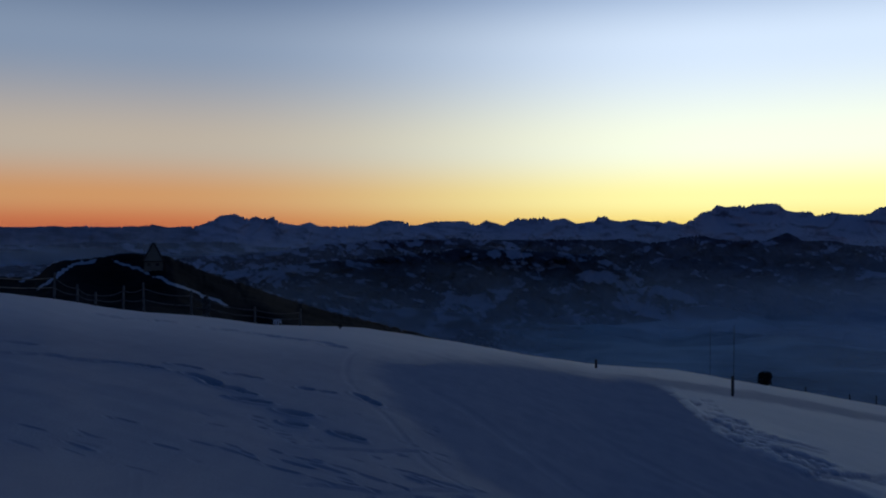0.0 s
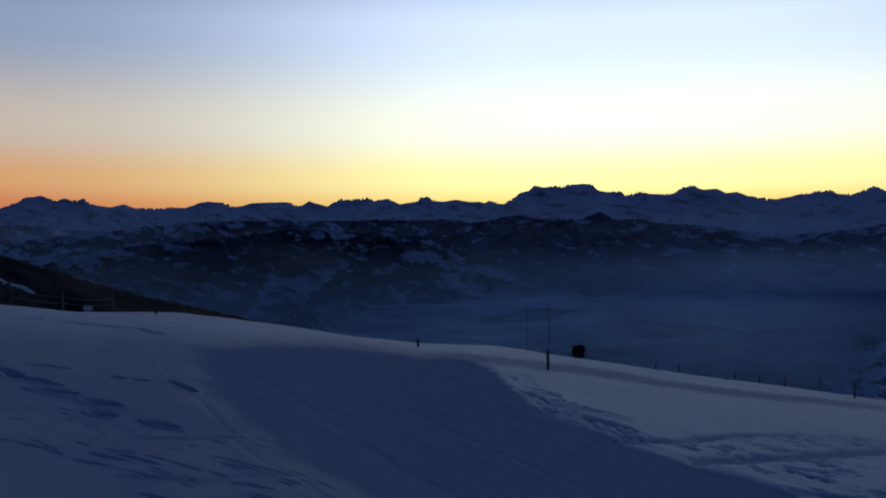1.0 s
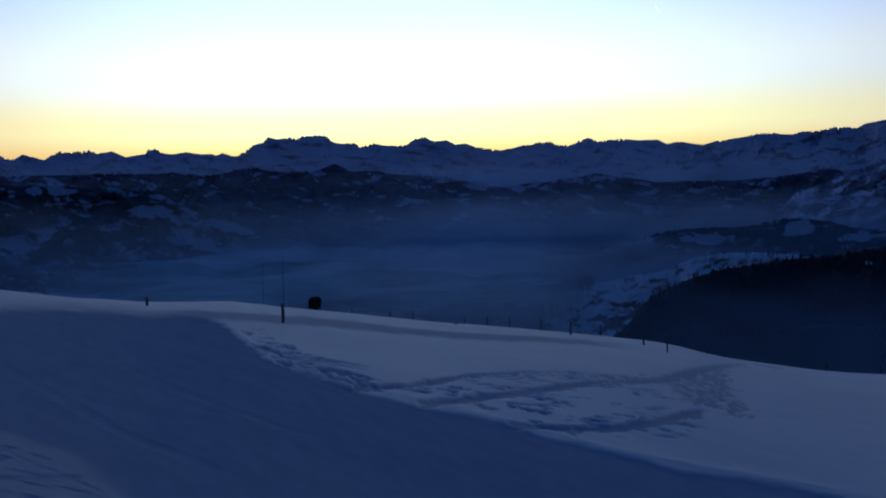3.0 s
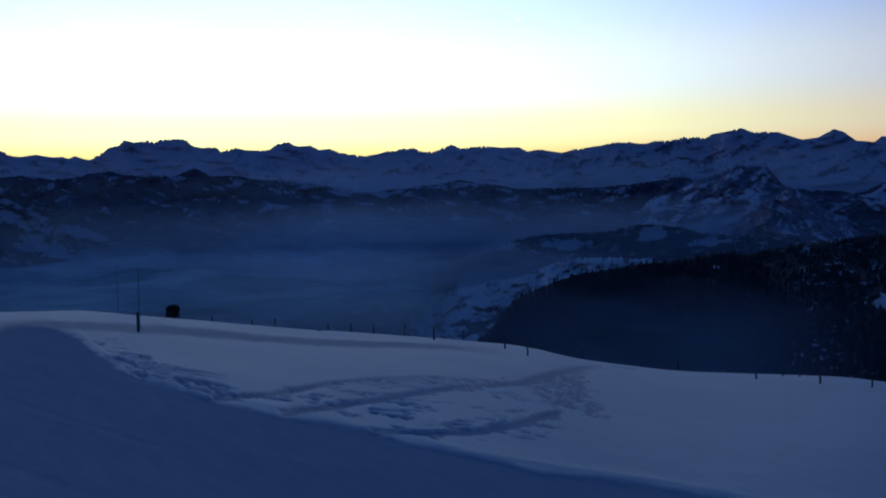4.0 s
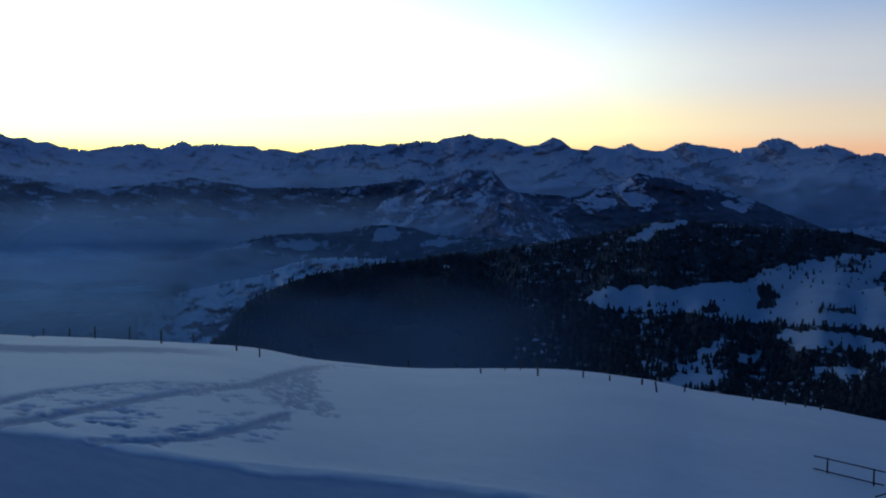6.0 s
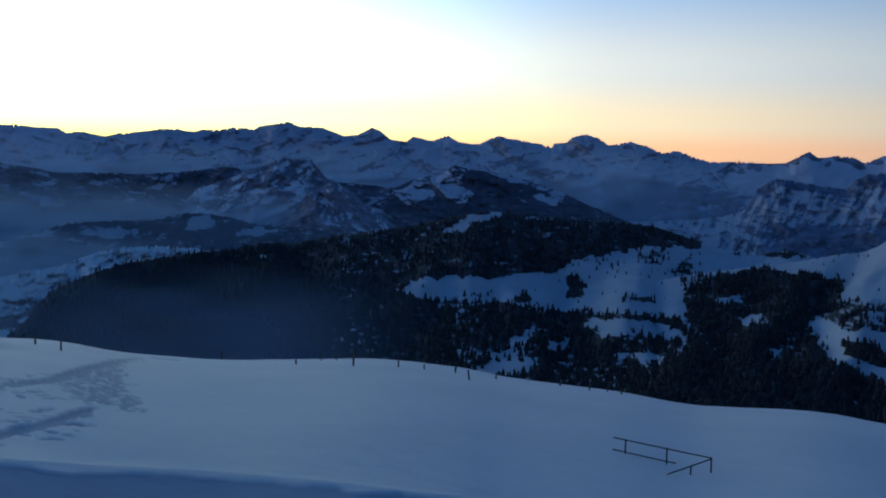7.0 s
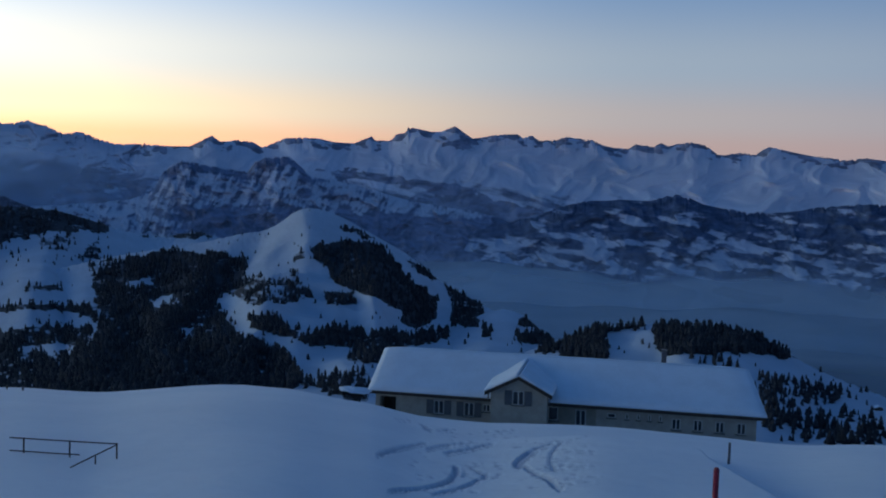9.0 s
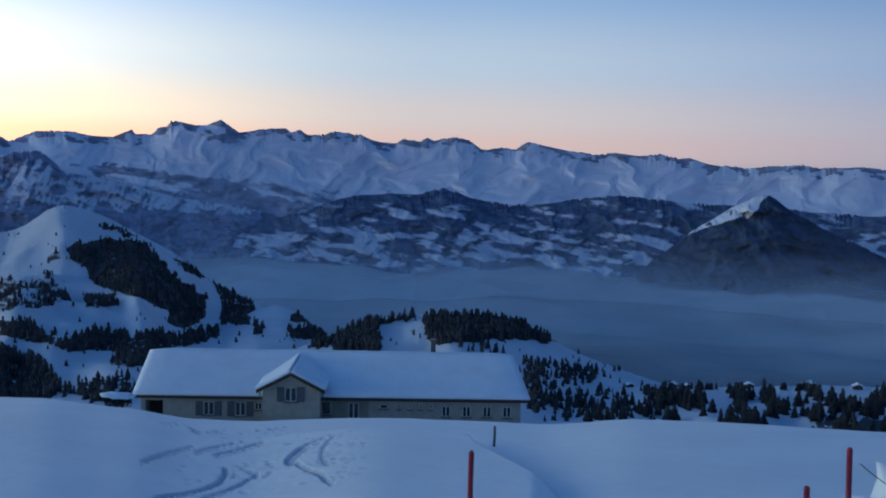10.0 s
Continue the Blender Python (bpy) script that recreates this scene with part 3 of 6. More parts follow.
# ---- mountain ranges: strips that rise from a foot to a crest ----
def mountain_range(name, label, crest, r_crest, foot_dip, r_foot, material, seed, step=0.08, n_u=70, jag=0.05, spur=0.5, spur_deg=1.6, wood=None, rough=0.45, relief=None):
    """crest: (bearing, height above eye level in degrees). Spurs and gullies stand out towards the valley."""
    f = curve_through(crest)
    az = np.arange(crest[0][0], crest[-1][0] + step, step)
    top = f(az)
    u = np.concatenate([np.linspace(0, 1, n_u), 1 + np.linspace(0.03, 0.5, 8)])[:, None]
    uu = np.minimum(u, 1)
    down = (1 - uu) * 14
    teeth = jag * 1.7 * fbm(az * 3.2 + seed * 7.7, down * 1.6 + seed, 4, 0.62)
    teeth = teeth * (0.6 + 1.0 * smooth(-0.25, 0.55, fbm(az / 2.3 + seed * 3.3, az * 0 + seed, 2)))
    el = -foot_dip + (top + foot_dip) * uu + teeth * uu**7
    depth = r_crest - r_foot
    A = np.broadcast_to(az, (len(u), len(az)))
    U = np.broadcast_to(u, A.shape)
    r = np.broadcast_to(r_foot + depth * uu, A.shape) + depth * 0.12 * np.sin(np.pi * np.clip(U, 0, 1)) * fbm(A / 4 + seed, U * 2, 2)
    r = r + np.maximum(U - 1, 0) * depth * 2
    z = EYE + r * np.tan(np.radians(el)) - np.maximum(U - 1, 0) * depth * 0.9
    wave = r_crest * radians(spur_deg)
    gx, gy = r * np.sin(np.radians(A)) / wave + seed * 3.1, r * np.cos(np.radians(A)) / wave + seed
    gx, gy = gx + 0.45 * fbm(gx * 0.6, gy * 0.6, 2), gy + 0.45 * fbm(gx * 0.6 + 9, gy * 0.6, 2)
    tall = np.maximum(r_crest * np.tan(np.radians(top)) + r_foot * math.tan(radians(foot_dip)), 1.0)
    env = np.sin(np.pi * np.clip(U, 0, 1) ** 1.3) ** 0.8
    z = z + spur * 0.34 * tall * env * (0.6 * ridged(gx, gy, 5, rough) + 0.4 * fbm(gx * 0.5, gy * 0.5, 3) - 0.35)
    if relief is not None:
        z = z + relief(A, el)
    X, Y = r * np.sin(np.radians(A)), r * np.cos(np.radians(A))
    W = np.zeros(A.shape) if wood is None else wood(A, np.degrees(np.arctan2(z - EYE, r)))
    ob = grid_mesh(name, X, Y, z, material, [("wood", W)])
    tagged(ob, label, "mountain", kind="structure")
    return ob, (A[:n_u], el, X[:n_u], Y[:n_u], z[:n_u], W[:n_u])


def patch(store, amount, *corners):
    """Remember a patch of wood or snow: how thick it is (below nought: a clearing) and its corners, as bearing and height."""
    store.append((amount, np.array(corners)))


def patches(store, seed, ragged=0.22, edge=0.10):
    """How thickly the patches cover a place, with uneven rims."""
    def f(a, e):
        n = ragged * fbm(a / 0.8 + seed, e / 0.5 + seed, 4)
        w = np.zeros(a.shape)
        for amount, c in store:
            d, inside = np.full(a.shape, 99.0), np.zeros(a.shape, bool)
            for (x0, y0), (x1, y1) in zip(c, np.roll(c, -1, 0)):
                t = np.clip(((a - x0) * (x1 - x0) + (e - y0) * (y1 - y0)) / ((x1 - x0) ** 2 + (y1 - y0) ** 2), 0, 1)
                d = np.minimum(d, np.hypot(a - x0 - t * (x1 - x0), e - y0 - t * (y1 - y0)))
                inside ^= ((y0 > e) != (y1 > e)) & (a < (x1 - x0) * (e - y0) / (y1 - y0 + 1e-9) + x0)
            q = smooth(-edge, edge, np.where(inside, d, -d) + n)
            w = np.maximum(w, amount * q) if amount > 0 else w * (1 + amount * q)
        return w * (0.70 + 0.30 * smooth(0.3, -0.2, strata(a, e, 6, 0.9, 0.2, seed)))
    return f


def strata(a, e, tilt, long_deg, thin_deg, seed):
    """Uneven bands that lie across a mountain face at a tilt."""
    c, q = math.cos(radians(tilt)), math.sin(radians(tilt))
    return fbm((a * c + e * q) / long_deg + seed, (e * c - a * q) / thin_deg + seed * 1.7, 5, 0.55)


def mountain(name, label, crest, r_crest, foot_dip, r_foot, material, seed, snow, step=0.05, n_u=80, spur=2.0, stand=55, lean=0.0, by_slope=0.5, jag=0.085, gain=0.42, dive=0.0):
    """A mountain front from its foot to a jagged crest (bearing, height in degrees): branching spurs stand out, snow lies where it is not too steep."""
    p = np.array(crest)
    az = np.arange(p[0, 0], p[-1, 0] + step, step)
    ends = smooth(0, dive, az - az[0]) * smooth(0, dive, az[-1] - az) if dive else 1.0
    tooth = jag * (1.2 - 2.4 * np.abs(fbm(az / 0.24 + seed * 7.7, az * 0 + seed, 3, 0.65))) * smooth(-0.4, 0.4, fbm(az / 1.7 + seed, az * 0 + 3.3, 2))
    line = -foot_dip + 0.1 + (np.interp(az, p[:, 0], p[:, 1]) + foot_dip - 0.1) * ends
    wide = np.hanning(61) / np.hanning(61).sum()
    soft = np.convolve(np.pad(line, 30, mode="edge"), wide, mode="valid")
    top = line + tooth * ends
    u = np.concatenate([np.linspace(0, 1, n_u), 1 + np.linspace(0.05, 0.5, 4)])[:, None]
    U = np.broadcast_to(u, (len(u), len(az)))
    V = np.minimum(U, 1)
    A = np.broadcast_to(az, U.shape)
    E = -foot_dip + (soft + foot_dip) * V + (top - soft) * V**16      # the crest's teeth die out below it
    D = top - E
    wa = A + lean * E + 0.35 * spur * fbm(A / spur + seed, E / (0.7 * spur), 3)
    we = E + 0.30 * spur * fbm(A / spur + 5, E / (0.7 * spur) + seed, 3)
    H = 0.65 * ridged(wa / spur + seed * 3.1, we / (0.9 * spur) + seed, 6, gain) + 0.6 * ridged((wa + 0.8 * we) / (1.7 * spur) + seed, (we - 0.5 * wa) / (1.1 * spur), 5, gain)
    depth = r_crest - r_foot
    r = r_foot + depth * V - stand * (H - 0.6) * smooth(0, 0.25, V) * (0.45 + 0.55 * smooth(0, 0.5, D))
    r = r + np.maximum(U - 1, 0) * depth * 2
    z = EYE + r * np.tan(np.radians(E)) - np.maximum(U - 1, 0) * depth * 0.9
    X, Y = r * np.sin(np.radians(A)), r * np.cos(np.radians(A))
    G = np.stack([X, Y, z], -1)
    nrm = np.cross(np.gradient(G, axis=1), np.gradient(G, axis=0))
    nz = np.abs(nrm[..., 2]) / (np.linalg.norm(nrm, axis=-1) + 1e-9)
    S = snow(A, E, D) + by_slope * np.clip(nz - np.median(nz), -0.35, 0.2)
    ob = grid_mesh(name, X, Y, z, material, [("snow", S)])
    return tagged(ob, label, "mountain", kind="structure")


LABEL_FAR = "distant snow-covered alpine mountain range at dusk"
CREST_EAST = [(-38, 1.4), (-24.2, 1.50), (-17.0, 1.57), (-16.4, 1.67), (-15.5, 1.56), (-14.0, 1.57), (-13.0, 1.99), (-12.7, 2.18), (-12.0, 2.32), (-11.1, 2.01), (-10.8, 2.14), (-10.3, 2.08), (-9.7, 2.14), (-9.5, 1.89), (-8.4, 1.73), (-7.7, 1.87), (-7.0, 1.64), (-6.0, 1.58), (-5.4, 1.68), (-4.5, 1.65), (-3.6, 1.98), (-3.1, 2.05), (-2.0, 1.85), (-1.8, 1.66), (-0.8, 1.92)]
CREST_EAST += [(0.2, 1.99), (1.4, 1.95), (1.7, 1.79), (2.0, 1.72), (2.5, 2.05), (3.5, 1.69), (4.3, 2.11), (4.8, 2.05), (5.9, 2.18), (6.2, 2.01), (7.0, 2.17), (7.7, 1.84), (8.8, 2.00), (8.9, 2.20), (9.4, 2.19), (9.6, 2.03), (10.2, 1.96), (10.9, 2.05), (11.8, 1.92), (12.3, 1.95), (12.6, 1.85), (12.9, 1.98), (13.4, 1.81), (14.0, 1.75), (16, 1.2)]
# snow thinned left of bearing -13, so the haze-toned rock mutes that end
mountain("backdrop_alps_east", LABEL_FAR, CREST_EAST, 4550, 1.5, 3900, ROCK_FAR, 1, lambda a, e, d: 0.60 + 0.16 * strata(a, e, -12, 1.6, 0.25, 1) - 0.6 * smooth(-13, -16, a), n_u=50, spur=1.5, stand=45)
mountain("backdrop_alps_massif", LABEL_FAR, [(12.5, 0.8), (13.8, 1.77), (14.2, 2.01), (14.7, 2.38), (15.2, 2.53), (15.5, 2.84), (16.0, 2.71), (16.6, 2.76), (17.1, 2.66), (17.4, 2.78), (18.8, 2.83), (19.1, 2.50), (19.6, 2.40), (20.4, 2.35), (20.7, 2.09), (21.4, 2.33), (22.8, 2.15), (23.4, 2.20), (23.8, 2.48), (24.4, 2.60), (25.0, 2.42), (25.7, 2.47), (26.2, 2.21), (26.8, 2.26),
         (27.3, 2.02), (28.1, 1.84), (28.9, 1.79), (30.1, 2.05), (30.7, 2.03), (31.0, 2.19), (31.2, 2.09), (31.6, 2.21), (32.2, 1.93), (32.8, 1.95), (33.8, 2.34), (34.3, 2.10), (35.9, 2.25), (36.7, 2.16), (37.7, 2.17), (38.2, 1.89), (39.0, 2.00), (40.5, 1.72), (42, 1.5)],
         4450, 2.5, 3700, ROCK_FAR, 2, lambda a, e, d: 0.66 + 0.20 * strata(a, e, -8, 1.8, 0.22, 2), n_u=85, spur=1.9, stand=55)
SOUTH_ROCK = []
patch(SOUTH_ROCK, 0.75, (69.2, -0.74), (70.15, -0.33), (71.4, -0.12), (72.9, -0.34), (74.2, -0.72), (75.4, -1.41), (73.6, -1.27), (71.4, -1.33), (69.8, -1.24))
patch(SOUTH_ROCK, 0.7, (68.3, -0.44), (69.9, -0.34), (71.9, -0.66), (73.6, -1.54), (75.1, -2.07), (72.8, -2.4), (69.9, -2.4), (68.2, -2.2))
patch(SOUTH_ROCK, 0.35, (61.5, 0.9), (63.0, 1.2), (64.5, 0.9), (66.2, 0.3), (67.2, -0.3), (65.0, 0.2), (63.0, 0.55))
south_rock = patches(SOUTH_ROCK, 8.1, 0.3)
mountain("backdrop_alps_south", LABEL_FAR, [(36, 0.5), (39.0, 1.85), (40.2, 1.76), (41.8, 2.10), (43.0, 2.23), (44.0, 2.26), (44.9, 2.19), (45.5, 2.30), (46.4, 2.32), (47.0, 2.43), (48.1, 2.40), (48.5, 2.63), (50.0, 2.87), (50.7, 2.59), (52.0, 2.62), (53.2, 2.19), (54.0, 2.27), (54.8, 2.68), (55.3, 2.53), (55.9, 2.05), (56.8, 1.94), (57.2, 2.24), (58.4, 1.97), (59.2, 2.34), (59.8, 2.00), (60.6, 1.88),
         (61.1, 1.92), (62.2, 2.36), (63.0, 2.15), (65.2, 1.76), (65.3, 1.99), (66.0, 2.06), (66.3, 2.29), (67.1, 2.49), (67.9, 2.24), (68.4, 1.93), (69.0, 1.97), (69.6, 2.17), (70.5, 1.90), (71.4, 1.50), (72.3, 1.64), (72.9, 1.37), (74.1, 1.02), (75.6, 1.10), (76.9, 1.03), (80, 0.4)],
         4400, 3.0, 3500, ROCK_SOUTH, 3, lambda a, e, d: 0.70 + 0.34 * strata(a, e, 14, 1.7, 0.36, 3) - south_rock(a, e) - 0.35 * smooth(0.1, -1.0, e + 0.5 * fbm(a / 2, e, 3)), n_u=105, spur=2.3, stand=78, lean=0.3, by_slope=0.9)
CREST_WEST = [(74, 0.3), (76.0, 1.03), (78.0, 1.09), (79.2, 1.68), (79.7, 1.40), (80.5, 1.49), (81.5, 1.37), (82.0, 1.12), (83.4, 1.73), (85.2, 1.74), (86.1, 1.58), (87.2, 1.53), (88.2, 1.96), (88.4, 1.72), (89.2, 1.69), (89.6, 2.07), (90.1, 2.19), (90.3, 2.50), (90.8, 2.49), (91.6, 2.33), (92.2, 2.35), (93.0, 2.68), (94.0, 2.00), (95.8, 2.27), (96.6, 2.29), (96.9, 2.05), (97.4, 2.25), (97.8, 1.95), (98.7, 1.97), (99.3, 2.18), (100.8, 2.02), (101.4, 1.81)]
CREST_WEST += [(102.0, 1.67), (102.9, 1.62), (103.3, 1.89), (104.2, 1.72), (104.7, 1.99), (105.1, 1.81), (106.4, 2.03), (107.1, 1.88), (107.8, 1.38), (108.2, 1.36), (108.9, 1.50), (109.8, 1.39), (110.2, 1.72), (110.5, 1.86), (112.3, 1.50), (113.6, 1.27), (114.5, 1.16), (115.5, 1.34), (117.1, 1.15), (117.9, 1.29), (119.0, 1.06), (119.6, 1.13), (120.5, 0.83), (121.3, 0.69), (122.6, 0.59), (123.8, 0.71), (125.6, 0.81), (126.4, 0.64), (128.3, 0.77), (129.7, 0.65), (138, 0.6)]
WEST_ROCK = []
patch(WEST_ROCK, 0.7, (91.5, -0.49), (93.1, -0.58), (94.9, -1.38), (96.1, -1.96), (97.4, -2.50), (95.0, -2.33), (92.9, -1.55), (91.3, -0.99))
patch(WEST_ROCK, 0.55, (85.1, -0.06), (87.3, 0.07), (89.2, -0.15), (91.6, -0.58), (91.3, -0.99), (88.9, -0.63), (86.4, -0.52))
patch(WEST_ROCK, 0.45, (93.1, 1.97), (94.0, 1.84), (94.2, 1.14), (93.3, 1.34), (92.3, 1.63))
patch(WEST_ROCK, 0.75, (96.5, -1.63), (99.0, -2.39), (97.8, -2.97), (93.9, -3.44), (91.1, -3.15), (88.4, -2.38), (89.9, -1.58), (93.3, -1.36))
west_rock = patches(WEST_ROCK, 4.4, 0.3)
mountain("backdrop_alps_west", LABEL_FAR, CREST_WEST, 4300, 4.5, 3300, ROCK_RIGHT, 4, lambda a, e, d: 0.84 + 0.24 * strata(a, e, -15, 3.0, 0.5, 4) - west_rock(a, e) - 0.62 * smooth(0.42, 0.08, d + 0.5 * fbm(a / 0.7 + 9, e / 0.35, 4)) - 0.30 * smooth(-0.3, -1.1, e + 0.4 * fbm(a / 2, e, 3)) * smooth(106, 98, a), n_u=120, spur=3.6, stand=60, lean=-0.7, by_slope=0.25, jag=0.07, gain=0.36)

LABEL_MID = "dark wooded foothills with snow patches above a foggy valley"
fields = lambda a, e, tilt, seed: strata(a, e, tilt, 1.5, 0.42, seed)
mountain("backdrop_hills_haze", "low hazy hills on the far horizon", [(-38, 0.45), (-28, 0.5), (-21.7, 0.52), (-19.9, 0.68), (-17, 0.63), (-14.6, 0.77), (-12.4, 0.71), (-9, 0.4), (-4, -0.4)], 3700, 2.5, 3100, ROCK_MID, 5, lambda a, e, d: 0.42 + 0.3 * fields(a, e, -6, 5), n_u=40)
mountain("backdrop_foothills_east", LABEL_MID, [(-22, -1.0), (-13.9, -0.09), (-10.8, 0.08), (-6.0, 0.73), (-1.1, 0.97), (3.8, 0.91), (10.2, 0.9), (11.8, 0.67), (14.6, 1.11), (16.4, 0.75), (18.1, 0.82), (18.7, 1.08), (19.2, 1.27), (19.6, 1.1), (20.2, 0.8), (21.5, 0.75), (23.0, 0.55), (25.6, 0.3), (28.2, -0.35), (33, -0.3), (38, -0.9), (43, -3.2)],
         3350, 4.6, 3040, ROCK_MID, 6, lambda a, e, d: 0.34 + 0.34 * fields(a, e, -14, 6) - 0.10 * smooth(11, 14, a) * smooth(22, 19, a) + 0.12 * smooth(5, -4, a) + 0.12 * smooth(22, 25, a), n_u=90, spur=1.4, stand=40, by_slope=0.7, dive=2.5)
NEAR_FIELDS = []
patch(NEAR_FIELDS, 0.5, (7.4, -1.05), (9.0, -0.82), (11.8, -1.51), (14.0, -2.13), (14.9, -2.91), (12.8, -2.46), (9.9, -1.69), (8.0, -1.44))
patch(NEAR_FIELDS, 0.4, (7.7, -0.07), (9.6, -0.30), (10.6, -0.88), (9.0, -0.72))
patch(NEAR_FIELDS, 0.45, (3.5, -0.40), (5.4, -0.24), (7.0, -0.56), (5.8, -0.89), (3.8, -0.83))
patch(NEAR_FIELDS, 0.4, (1.5, 0.25), (3.8, 0.15), (5.8, 0.02), (3.8, -0.17), (1.8, 0.02))
patch(NEAR_FIELDS, 0.35, (10.2, -1.84), (13.4, -2.78), (14.6, -3.87), (11.8, -3.43), (9.6, -2.82))
patch(NEAR_FIELDS, 0.4, (-11.8, -0.57), (-8.6, -0.31), (-7.3, -0.90), (-9.9, -1.54), (-12.4, -1.37))
patch(NEAR_FIELDS, 0.3, (-0.1, -2.21), (3.1, -1.88), (3.8, -2.53), (1.8, -3.51), (-0.5, -3.19))
near_fields = patches(NEAR_FIELDS, 2.7, 0.35, 0.14)
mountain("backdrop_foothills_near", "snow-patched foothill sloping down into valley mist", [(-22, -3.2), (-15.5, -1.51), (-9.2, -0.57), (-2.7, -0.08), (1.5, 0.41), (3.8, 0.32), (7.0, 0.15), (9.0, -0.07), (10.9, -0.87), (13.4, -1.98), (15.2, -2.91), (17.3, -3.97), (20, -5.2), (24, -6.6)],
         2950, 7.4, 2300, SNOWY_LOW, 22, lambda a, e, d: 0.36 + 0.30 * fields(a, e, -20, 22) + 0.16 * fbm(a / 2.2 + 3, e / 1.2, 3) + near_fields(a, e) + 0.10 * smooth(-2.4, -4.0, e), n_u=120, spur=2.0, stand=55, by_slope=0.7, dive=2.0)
mountain("backdrop_foothills_south", LABEL_MID, [(20.4, -0.7), (23.0, 0.20), (25.6, 0.2), (28.2, -0.35), (31.2, -0.09), (34.4, 0.32), (37.6, -0.24), (40.8, -0.25), (43.9, -0.14), (46.6, 0.29), (48.4, 0.12), (52, -0.4), (54.5, -0.6), (57.2, -0.9), (60, -1.2), (66, -1.9), (71, -2.3)], 3250, 4.4, 2650, ROCK_MID, 7,
         lambda a, e, d: 0.36 + 0.36 * fields(a, e, -10, 7) + 0.16 * smooth(0.45, 0.05, d) * smooth(36, 32, a) - 0.05 * smooth(-1.5, -3, e), n_u=100, spur=1.7, stand=50, by_slope=0.8, dive=2.5)
mountain("backdrop_cliffs_west", "snowy alpine ridge with dark cliff bands", [(66, -2.6), (72.8, -2.21), (74.7, -2.0), (76.0, -1.5), (76.6, -0.4), (77.0, 0.0), (77.6, 0.25), (79.3, 0.01), (81.2, -0.28), (81.6, 0.3), (82.2, 0.54), (83.5, 0.66), (84.1, 0.2), (84.8, -0.45), (87.3, -0.82), (90.4, -1.71), (95.0, -2.36), (96.4, -2.78), (99, -3.6)], 3400, 5.8, 2750, CLIFF, 8,
         lambda a, e, d: 0.60 + 0.16 * strata(a, e, -14, 2.0, 0.40, 8) + 0.26 * strata(a, e, 70, 1.5, 0.30, 8) - 0.3 * smooth(0.6, 0.25, d) * smooth(0.02, 0.15, d) * smooth(85.5, 84, a) * smooth(75.8, 76.8, a) - 0.42 * smooth(-2.0, -2.8, e + 0.4 * fbm(a / 1.5, e, 3)) * smooth(75, 80, a), n_u=110, spur=1.5, stand=40, dive=2.5)
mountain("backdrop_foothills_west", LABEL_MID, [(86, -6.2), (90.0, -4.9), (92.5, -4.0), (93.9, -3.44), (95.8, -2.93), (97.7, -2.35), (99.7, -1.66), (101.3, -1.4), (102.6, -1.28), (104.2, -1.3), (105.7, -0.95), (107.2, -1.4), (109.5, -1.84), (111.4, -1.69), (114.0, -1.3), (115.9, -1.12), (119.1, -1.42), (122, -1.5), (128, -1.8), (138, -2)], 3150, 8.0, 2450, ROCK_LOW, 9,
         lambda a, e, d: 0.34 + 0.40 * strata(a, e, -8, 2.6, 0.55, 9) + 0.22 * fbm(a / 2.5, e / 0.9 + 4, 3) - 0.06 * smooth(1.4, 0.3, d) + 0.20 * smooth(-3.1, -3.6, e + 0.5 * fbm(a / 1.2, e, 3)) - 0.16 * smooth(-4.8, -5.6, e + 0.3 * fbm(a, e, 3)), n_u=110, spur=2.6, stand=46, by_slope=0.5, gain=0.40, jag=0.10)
PYRAMID_SNOW = []
patch(PYRAMID_SNOW, 0.75, (123.9, -0.59), (123.3, -1.66), (122.9, -2.15), (122.2, -2.17), (121.0, -2.69), (120.0, -3.04), (119.1, -3.52), (117.9, -4.40), (116.9, -5.47), (116.7, -5.03), (118.2, -3.68), (120.2, -1.96), (121.8, -1.09))
pyramid_snow = patches(PYRAMID_SNOW, 1.3, 0.12, 0.06)
mountain("mountain_pyramid", "dark pyramid-shaped mountain with a snowy ridge", [(114.0, -7.6), (117.0, -5.3), (118.6, -4.1), (120.0, -2.9), (121.0, -2.25), (122.0, -1.55), (123.0, -1.1), (123.75, -0.85), (124.3, -1.05), (125.1, -1.7), (126.6, -2.5), (128.1, -3.2), (130, -4.0), (139, -7.5)], 2750, 9.2, 2050, PYRAMID, 10,
         lambda a, e, d: 0.16 + pyramid_snow(a, e) + 0.22 * strata(a, e, 62, 1.2, 0.2, 10) * smooth(-6, -2, e), n_u=100, spur=1.6, stand=50, lean=0.9, by_slope=0.8)
mountain("mountain_rock_peak", "rocky snow-streaked peak above dark forest", [(42.5, -4.2), (44.9, -1.1), (46.9, -0.31), (48.2, 0.2), (49.8, 0.82), (51.4, 0.76), (52.2, -0.2), (53.4, -0.83), (54.7, -1.79), (57, -2.6), (61, -3.8)], 3000, 5.2, 2450, PEAK, 11,
         lambda a, e, d: 0.50 + 0.30 * strata(a, e, 30, 1.1, 0.42, 11) + 0.14 * fbm(a / 0.9, e / 0.5, 3) - 0.2 * smooth(0.5, 0.1, d) * smooth(47.5, 49, a), n_u=90, spur=1.3, stand=45)
SLAB_SNOW = []
patch(SLAB_SNOW, 0.5, (56.0, -1.0), (57.4, -0.3), (58.7, 0.05), (59.6, 0.6), (60.3, 0.35), (60.0, -0.3), (60.9, -1.2), (60.0, -1.7), (58.6, -1.1), (57.0, -1.7))
